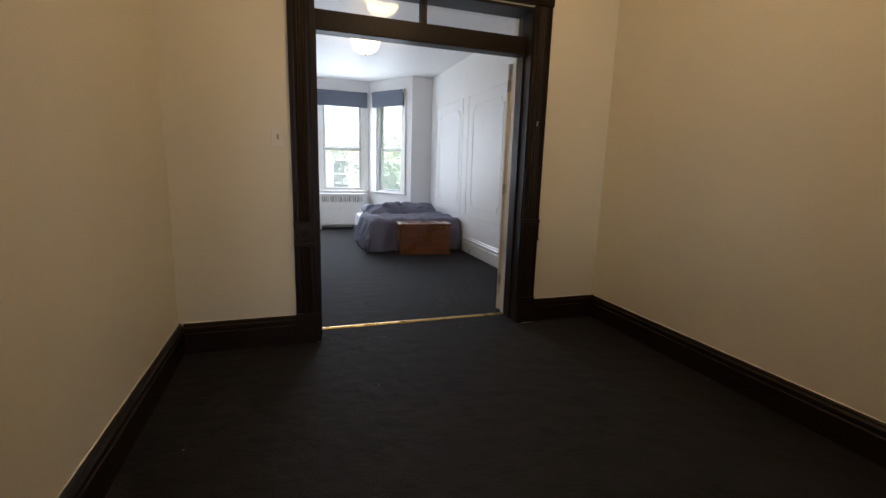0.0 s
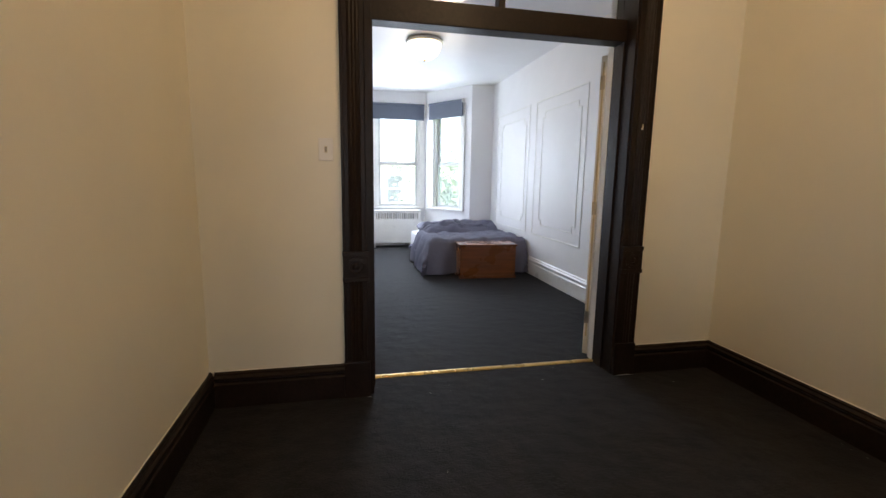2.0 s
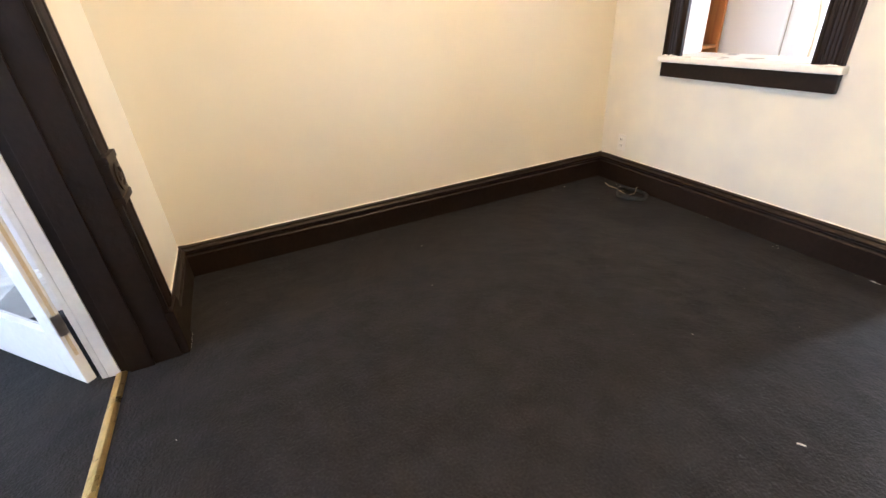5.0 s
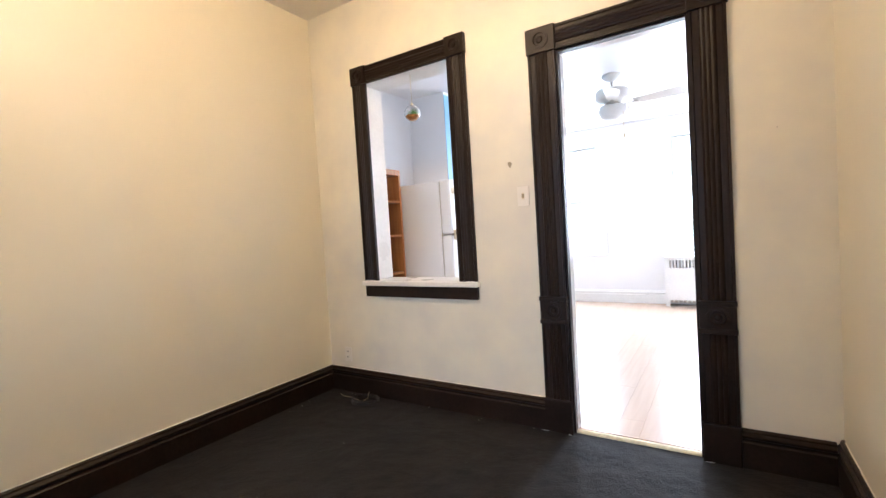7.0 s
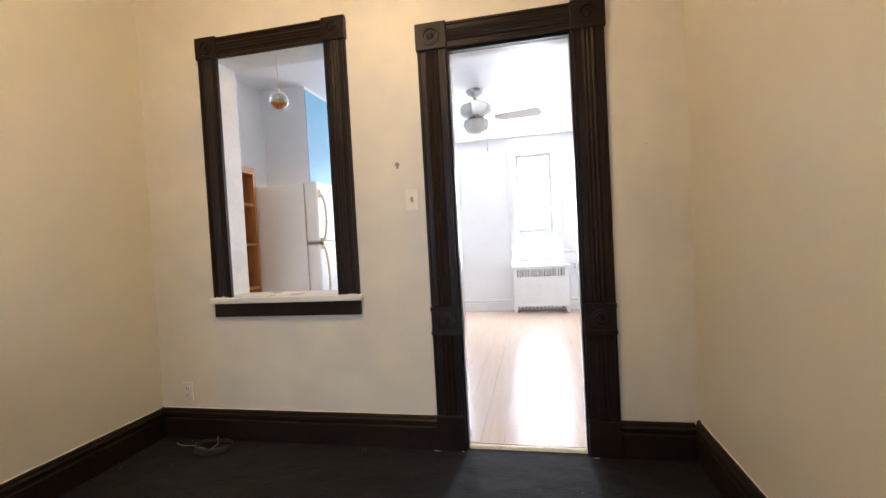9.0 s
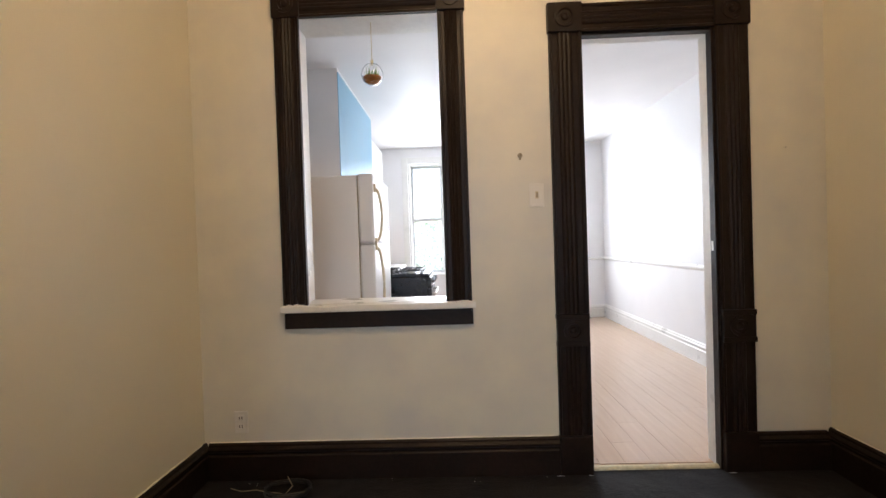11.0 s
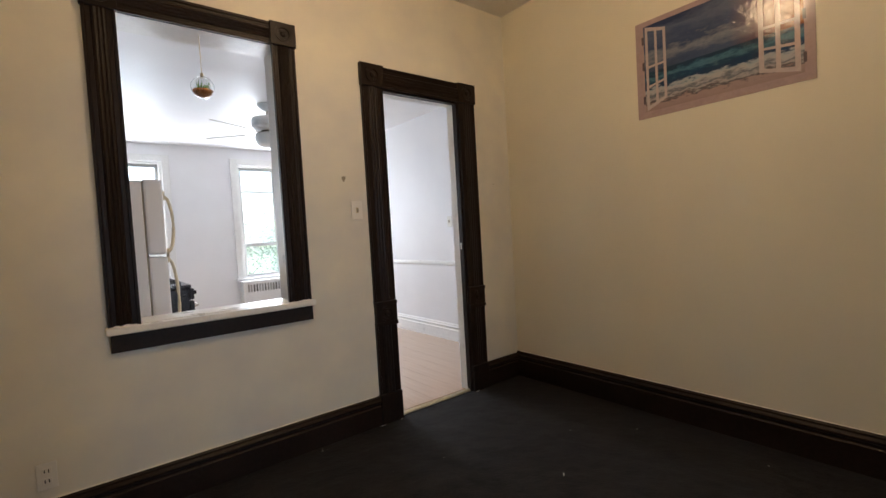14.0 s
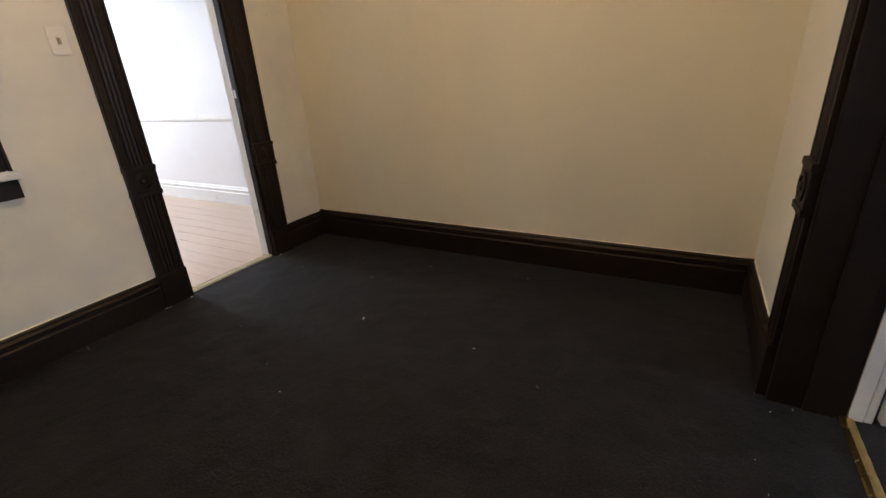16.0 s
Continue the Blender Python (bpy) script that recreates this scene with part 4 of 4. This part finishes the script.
boxes("fridge_door", "fridge", fr, [(0, 0.105, -0.71, 0, 0.10, 1.205)], 0.016, label="white lower door")
boxes("hinge_cover", "fridge", fr, [(0.04, 0.17, -0.70, -0.62, 1.69, 1.715)], 0.003)
for nm, za, zb in (("freezer_handle", 1.225, 1.60), ("fridge_handle", 0.66, 1.195)):
    bm = B()
    pts = []
    for k in range(17):
        t = k / 16
        pts.append((-0.046 * math.sin(math.pi * t) ** 0.45 - 0.004, -0.045, za + (zb - za) * t))
    tube(bm, pts, 0.010, 8)
    for z in (za, zb):
        bx(bm, -0.014, 0.001, -0.06, -0.03, z - 0.03, z + 0.03, 0.004)
    part(nm, bm, "handle", fr, "yellowed curved plastic handle", smooth=True)
boxes("gasket", "greyplastic", fr, [(0.1055, 0.1115, -0.70, -0.01, 0.11, 1.69)])
boxes("sticker", "slate", fr, [(-0.0012, 0.0004, -0.66, -0.62, 1.33, 1.40)], label="small dark label on the freezer door")
boxes("divider", "nickel", fr, [(0.004, 0.10, -0.70, -0.01, 1.206, 1.221)])

st = thing("gas_stove", "black enamel gas stove with four burners beside the refrigerator", "stove", (2.14, -2.67, KF + 0.05))
boxes("body", "black", st, [(0.02, 0.655, 0, 0.72, -0.05, 0.83)], 0.008)
boxes("cooktop", "black", st, [(0, 0.66, -0.003, 0.723, 0.835, 0.865)], 0.008)
boxes("control_panel", "black", st, [(-0.02, 0.02, 0.0, 0.72, 0.73, 0.83)], 0.01)
boxes("oven_door", "black", st, [(-0.02, 0.019, 0.02, 0.70, 0.18, 0.715)], 0.008)
bm = B()
tube(bm, [(-0.02, 0.08, 0.66), (-0.055, 0.1, 0.665), (-0.06, 0.36, 0.665), (-0.055, 0.62, 0.665), (-0.02, 0.64, 0.66)], 0.011)
part("oven_handle", bm, "nickel", st, "metal oven handle", smooth=True)
for k in range(5):
    bm = B()
    cyl(bm, (-0.05, 0.1 + k * 0.13, 0.785), (-0.018, 0.1 + k * 0.13, 0.785), 0.017, 0.02)
    part("knob", bm, "black", st)
for cx in (0.19, 0.47):
    for cy in (0.18, 0.54):
        bm = B()
        for dx in (-0.11, 0, 0.11):
            bx(bm, cx + dx - 0.006, cx + dx + 0.006, cy - 0.14, cy + 0.14, 0.885, 0.897)
        for dy in (-0.135, 0, 0.135):
            bx(bm, cx - 0.115, cx + 0.115, cy + dy - 0.006, cy + dy + 0.006, 0.887, 0.899)
        for dx in (-0.11, 0.11):
            for dy in (-0.13, 0.13):
                bx(bm, cx + dx - 0.006, cx + dx + 0.006, cy + dy - 0.006, cy + dy + 0.006, 0.865, 0.887)
        part("burner_grate", bm, "rubber", st, "cast iron grate")
        bm = B()
        cyl(bm, (cx, cy, 0.865), (cx, cy, 0.88), 0.045, 0.04)
        part("burner", bm, "nickel", st)

bk = thing("bookcase", "narrow orange-brown wooden shelf unit against the kitchen wall", "shelf unit", (2.93, -0.70, KF))
boxes("side_panel", "shelfwood", bk, [(0, 0.30, 0, 0.022, 0, 1.83)], 0.002)
boxes("side_panel", "shelfwood", bk, [(0, 0.30, 0.44, 0.462, 0, 1.83)], 0.002)
boxes("back_panel", "shelfwood", bk, [(0.288, 0.30, 0.022, 0.44, 0, 1.80)])
for z in (0.05, 0.48, 0.88, 1.22, 1.53):
    boxes("shelf", "shelfwood", bk, [(0.005, 0.288, 0.022, 0.44, z, z + 0.02)], 0.002)
for z in (0.88, 1.22, 1.53):
    boxes("shelf_clip", "plastic", bk, [(0.0, 0.012, 0.40, 0.435, z - 0.012, z - 0.001), (0.0, 0.012, 0.426, 0.435, z - 0.05, z - 0.012)], 0.001)
boxes("top", "shelfwood", bk, [(0, 0.30, 0.022, 0.44, 1.78, 1.83)], 0.003)


def cabinet(name, label, x0, x1, y0, y1, z0, z1, doors, handle_low):
    c = thing(name, label, "cabinet", (x0, y0, z0), group=name + "s")
    w, d, h = x1 - x0, y1 - y0, z1 - z0
    boxes("body", "white_gloss", c, [(0.02, w, 0, d, 0, h)], 0.002)
    for k in range(doors):
        a, b = d * k / doors + 0.003, d * (k + 1) / doors - 0.003
        dr = boxes("door", "white_gloss", c, [(0, 0.019, a, b, 0.004, h - 0.004), (-0.006, 0.0, a, a + 0.05, 0.004, h - 0.004), (-0.006, 0.0, b - 0.05, b, 0.004, h - 0.004),
                   (-0.006, 0, a + 0.05, b - 0.05, 0.004, 0.054), (-0.006, 0, a + 0.05, b - 0.05, h - 0.054, h - 0.004)], 0.002)
        bm = B()
        y = (b - 0.03) if k % 2 == 0 else (a + 0.03)
        z = 0.08 if handle_low else h - 0.08
        cyl(bm, (-0.028, y, z), (-0.005, y, z), 0.012, 0.006)
        part("handle", bm, "nickel", dr)
    return c


cabinet("wall_cabinet", "white two-door wall cabinet in the kitchen corner", 2.90, KE - 0.001, -3.62, -2.80, 1.45, 2.55, 2, True)
cabinet("wall_cabinet", "white narrow wall cabinet in the kitchen corner", 2.90, KE - 0.001, -4.12, -3.625, 1.45, 2.55, 1, True)
cabinet("base_cabinet", "white base cabinet under the kitchen worktop", 2.66, KE - 0.001, -3.7, -2.80, KF, 0.87, 2, False)
cabinet("base_cabinet", "white sink cabinet in the kitchen corner", 2.66, KE - 0.001, -4.49, -3.705, KF, 0.87, 1, False)
boxes("worktop", "white_gloss", None, [(2.64, KE - 0.001, -4.49, -2.79, 0.87, 0.905)], 0.005, label="white kitchen worktop with sink", category="worktop")
hd = thing("range_hood", "white range hood under the kitchen wall cabinet", "range hood", (2.78, -3.60, 1.33))
boxes("hood_shell", "white_gloss", hd, [(0, KE - 2.784, 0, 0.75, 0.03, 0.117)], 0.01)
boxes("filter", "alu", hd, [(0.05, KE - 2.84, 0.06, 0.69, 0.0, 0.03)], 0.003)
boxes("backsplash", "peach", None, [(KE - 0.012, KE, -4.47, -2.79, 0.905, 1.45)], kind="structure", label="beige backsplash above the worktop")
fc = thing("faucet", "chrome kitchen faucet on the worktop", "faucet", (3.1, -3.6, 0.905))
bm = B()
tube(bm, [(0, 0, 0), (0, 0, 0.16), (-0.03, 0, 0.21), (-0.09, 0, 0.22), (-0.15, 0, 0.19), (-0.16, 0, 0.15)], 0.012)
part("spout", bm, "nickel", fc, smooth=True)
bm = B()
cyl(bm, (0, 0.06, 0), (0, 0.06, 0.05), 0.02, 0.015)
part("tap_handle", bm, "nickel", fc, smooth=True)

FX, FY = 1.31, -2.1
fan = thing("ceiling_fan", "white five-blade ceiling fan with frosted light bowl", "ceiling fan", (FX, FY, KH))
bm = B()
lathe(bm, [(0, 0), (0.09, 0), (0.088, -0.018), (0.06, -0.05), (0.03, -0.068), (0, -0.068)], 0, 0)
part("canopy", bm, "fanwhite", fan, smooth=True)
bm = B()
cyl(bm, (0, 0, -0.06), (0, 0, -0.13), 0.013)
part("downrod", bm, "nickel", fan)
bm = B()
lathe(bm, [(0, -0.12), (0.05, -0.122), (0.145, -0.145), (0.158, -0.165), (0.158, -0.225), (0.145, -0.24), (0.12, -0.262), (0.07, -0.275), (0, -0.275)], 0, 0, 40)
part("motor_housing", bm, "fanwhite", fan, smooth=True)
for k in range(5):
    a = radians(172 + 72 * k)
    bm = B()
    top, bot = [], []
    outline = [(0.20, -0.045), (0.60, -0.07), (0.648, -0.055), (0.66, 0.0), (0.648, 0.055), (0.60, 0.07), (0.20, 0.045)]
    for x, y in outline:
        top.append(bm.verts.new((x, y, -0.292 - y * 0.3))), bot.append(bm.verts.new((x, y, -0.299 - y * 0.3)))
    bm.faces.new(top), bm.faces.new(bot[::-1])
    for i in range(len(top)):
        j = (i + 1) % len(top)
        bm.faces.new((top[i], top[j], bot[j], bot[i]))
    bl = part("blade", bm, "blade", fan)
    bl.rotation_euler = (0, 0, a)
    br = boxes("blade_arm", "nickel", bl, [(0.09, 0.25, -0.02, 0.02, -0.306, -0.300)], 0.002)
bm = B()
lathe(bm, [(0.0, -0.27), (0.07, -0.272), (0.072, -0.29), (0.118, -0.305), (0, -0.305)], 0, 0)
part("light_fitter", bm, "nickel", fan, smooth=True)
bm = B()
lathe(bm, [(0.12, -0.303), (0.132, -0.325), (0.13, -0.37), (0.11, -0.41), (0.07, -0.437), (0.03, -0.446), (0, -0.448)], 0, 0, 40)
part("light_bowl", bm, "fanwhite", fan, "unlit frosted glass bowl", smooth=True)
bm = B()
tube(bm, [(-0.10, 0.06, -0.30), (-0.105, 0.06, -0.4), (-0.105, 0.06, -0.60)], 0.0022, 6)
cyl(bm, (-0.105, 0.06, -0.63), (-0.105, 0.06, -0.60), 0.006)
part("pull_chain", bm, "brass", fan)

gl = thing("hanging_terrarium", "clear glass globe with moss and air plants on a cord", "terrarium", (2.29, -0.06, 2.11))
bm = B()
lathe(bm, [(0.058 * math.sin(math.pi * k / 20), -0.058 * math.cos(math.pi * k / 20)) for k in range(21)], 0, 0, 28)
bmesh.ops.remove_doubles(bm, verts=bm.verts, dist=0.0002)
g = part("globe", bm, "glass", gl, "clear glass ball", smooth=True)
so = g.modifiers.new("thickness", "SOLIDIFY")
so.thickness = 0.002
g.visible_shadow = False
bm = B()
lathe(bm, [(0, -0.054)] + [(0.053 * math.sin(math.pi * k / 20), -0.053 * math.cos(math.pi * k / 20)) for k in range(3, 9)] + [(0.03, -0.016), (0, -0.012)], 0, 0, 20)
part("moss", bm, "soil", gl, "brown moss and soil", smooth=True)
bm = B()
for k in range(34):
    a, r = k * 2.4, 0.01 + 0.028 * rng.random()
    c = Vector((r * math.cos(a), r * math.sin(a), -0.018))
    tip = c + Vector((0.016 * math.cos(a + 1), 0.016 * math.sin(a + 1), 0.028 + 0.022 * rng.random()))
    s = Vector((-math.sin(a), math.cos(a), 0)) * 0.005
    vs = [bm.verts.new(p) for p in (c - s, c + s, tip)]
    bm.faces.new(vs)
part("air_plant", bm, "airplant", gl, "small green air plant")
bm = B()
tube(bm, [(0, 0, 0.057), (0, 0, 0.16), (0, 0, PZ1 - 0.014 - 2.11)], 0.002, 6)
cyl(bm, (0, 0, 0.052), (0, 0, 0.075), 0.008)
part("cord", bm, "handle", gl)

# ---------- outside ----------
boxes("ground", "grass", None, [(-150, 150, -150, 200, -3.6, -3.5)], kind="structure", label="lawn and yards below the windows")
boxes("road", "asphalt", None, [(-150, 150, 17, 24, -3.49, -3.47)], kind="structure", label="grey street")


def tree(x, y, h, r, leafmat, seed, label, z0=-3.5):
    rg = random.Random(seed)
    t = thing("tree", label, "tree", (x, y, z0), group="trees outside")
    bm = B()
    pts = [(0, 0, 0), (0.1, 0, h * 0.25), (0, 0.1, h * 0.5), (0.1, 0, h * 0.75)]
    for a, b, ra, rb in zip(pts, pts[1:], (0.2, 0.16, 0.12), (0.16, 0.12, 0.06)):
        cyl(bm, a, b, ra, rb, 10)
    clumps = []
    for k in range(26):
        a, e = rg.random() * 6.28, rg.random()
        d = r * (0.35 + 0.65 * rg.random())
        c = Vector((d * math.cos(a), d * math.sin(a), h * (0.22 + 0.78 * e)))
        clumps.append(c)
        cyl(bm, (0, 0, h * (0.3 + 0.35 * e)), c, 0.05, 0.015, 6)
    part("trunk", bm, "bark", t)
    vs, fs = [], []
    for c in clumps:
        cr = r * (0.25 + 0.2 * rg.random())
        for k in range(620):
            p = c + Vector((rg.gauss(0, 0.5), rg.gauss(0, 0.5), rg.gauss(0, 0.4))) * cr
            u = Vector((rg.gauss(0, 1), rg.gauss(0, 1), rg.gauss(0, 1))).normalized()
            w = u.orthogonal().normalized()
            s = 0.04 + 0.03 * rg.random()
            i = len(vs)
            vs += [p - u * s, p + w * s * 0.5, p + u * s, p - w * s * 0.5]
            fs.append((i, i + 1, i + 2, i + 3))
    me = bpy.data.meshes.new("crown")
    me.from_pydata([tuple(v) for v in vs], [], fs)
    me.materials.append(M[leafmat])
    cw = new("crown", me)
    cw.parent = t


tree(4.3, 13.5, 5.4, 1.9, "leaf", 1, "leafy green street tree outside the bay window")
tree(1.0, 16.0, 3.6, 1.1, "pinkleaf", 2, "small reddish-leaved tree in front of the houses")
tree(2.7, 16.3, 3.5, 1.0, "pinkleaf", 5, "small reddish-leaved tree by the street")
tree(0.2, -11.0, 5.2, 2.6, "leaf", 3, "green tree behind the kitchen")
tree(3.4, -11.5, 5.5, 2.4, "leaf", 4, "broad green tree behind the kitchen")
tree(-3.4, -12.5, 4.4, 2.2, "leaf", 7, "smaller green tree behind the kitchen")
tree(6.5, -13.5, 5.2, 2.6, "leaf", 9, "green tree behind the neighbouring yard")
hs = thing("house", "pale brick row house across the street with dark windows", "house", (-8, 26, -3.5))
HX, HZ = (1.2, 4.6, 7.6, 10.9, 14.3, 18.0), (0.9, 3.45)
wh = wall("wall", "y", 0, 0.3, 0, 22, 0, 5.7, "brick", [(x, x + 1.0, z, z + 1.5) for x in HX for z in HZ])
wh.parent = hs
del wh["kind"]
boxes("roof", "alu", hs, [(-0.2, 22.2, -0.3, 8, 5.7, 5.85)], 0.03)
boxes("body", "brick", hs, [(0, 22, 0.5, 8, 0, 5.7)])
for x in HX:
    for z in HZ:
        wd = boxes("window", "darkglass", hs, [(x, x + 1.0, 0.15, 0.18, z, z + 1.5)])
        boxes("frame", "white_gloss", wd, [(x, x + 0.07, 0.1, 0.15, z, z + 1.5), (x + 0.93, x + 1.0, 0.1, 0.15, z, z + 1.5), (x + 0.07, x + 0.93, 0.1, 0.15, z + 0.72, z + 0.8)])

# ---------- floor boards ----------
bpy_floor = bpy.data.objects["floor_kitchen_base"]
mesh_cache = {}
rows = 26
bw = (KE - KW) / rows
for i in range(rows):
    y = SY + 0.13 - rng.random() * 0.9
    first = True
    while y > KS:
        ln = 1.2
        top = SY + 0.13 if first else y
        bot = max(KS, (y if first else y - ln))
        ln2 = round(top - bot, 3)
        if ln2 > 0.02:
            key = ln2 if ln2 != 1.2 else 1.2
            if key not in mesh_cache:
                bm = B()
                bx(bm, 0.0006, bw - 0.0006, 0.0006, ln2 - 0.0006, 0, 0.004, 0.0)
                me = bpy.data.meshes.new("plank")
                bm.to_mesh(me)
                bm.free()
                me.materials.append(M["laminate"])
                mesh_cache[key] = me
            p = new("plank", mesh_cache[key])
            p.location = (KW + i * bw, bot, KF - 0.004)
            p.parent = bpy_floor
        y = bot
        first = False
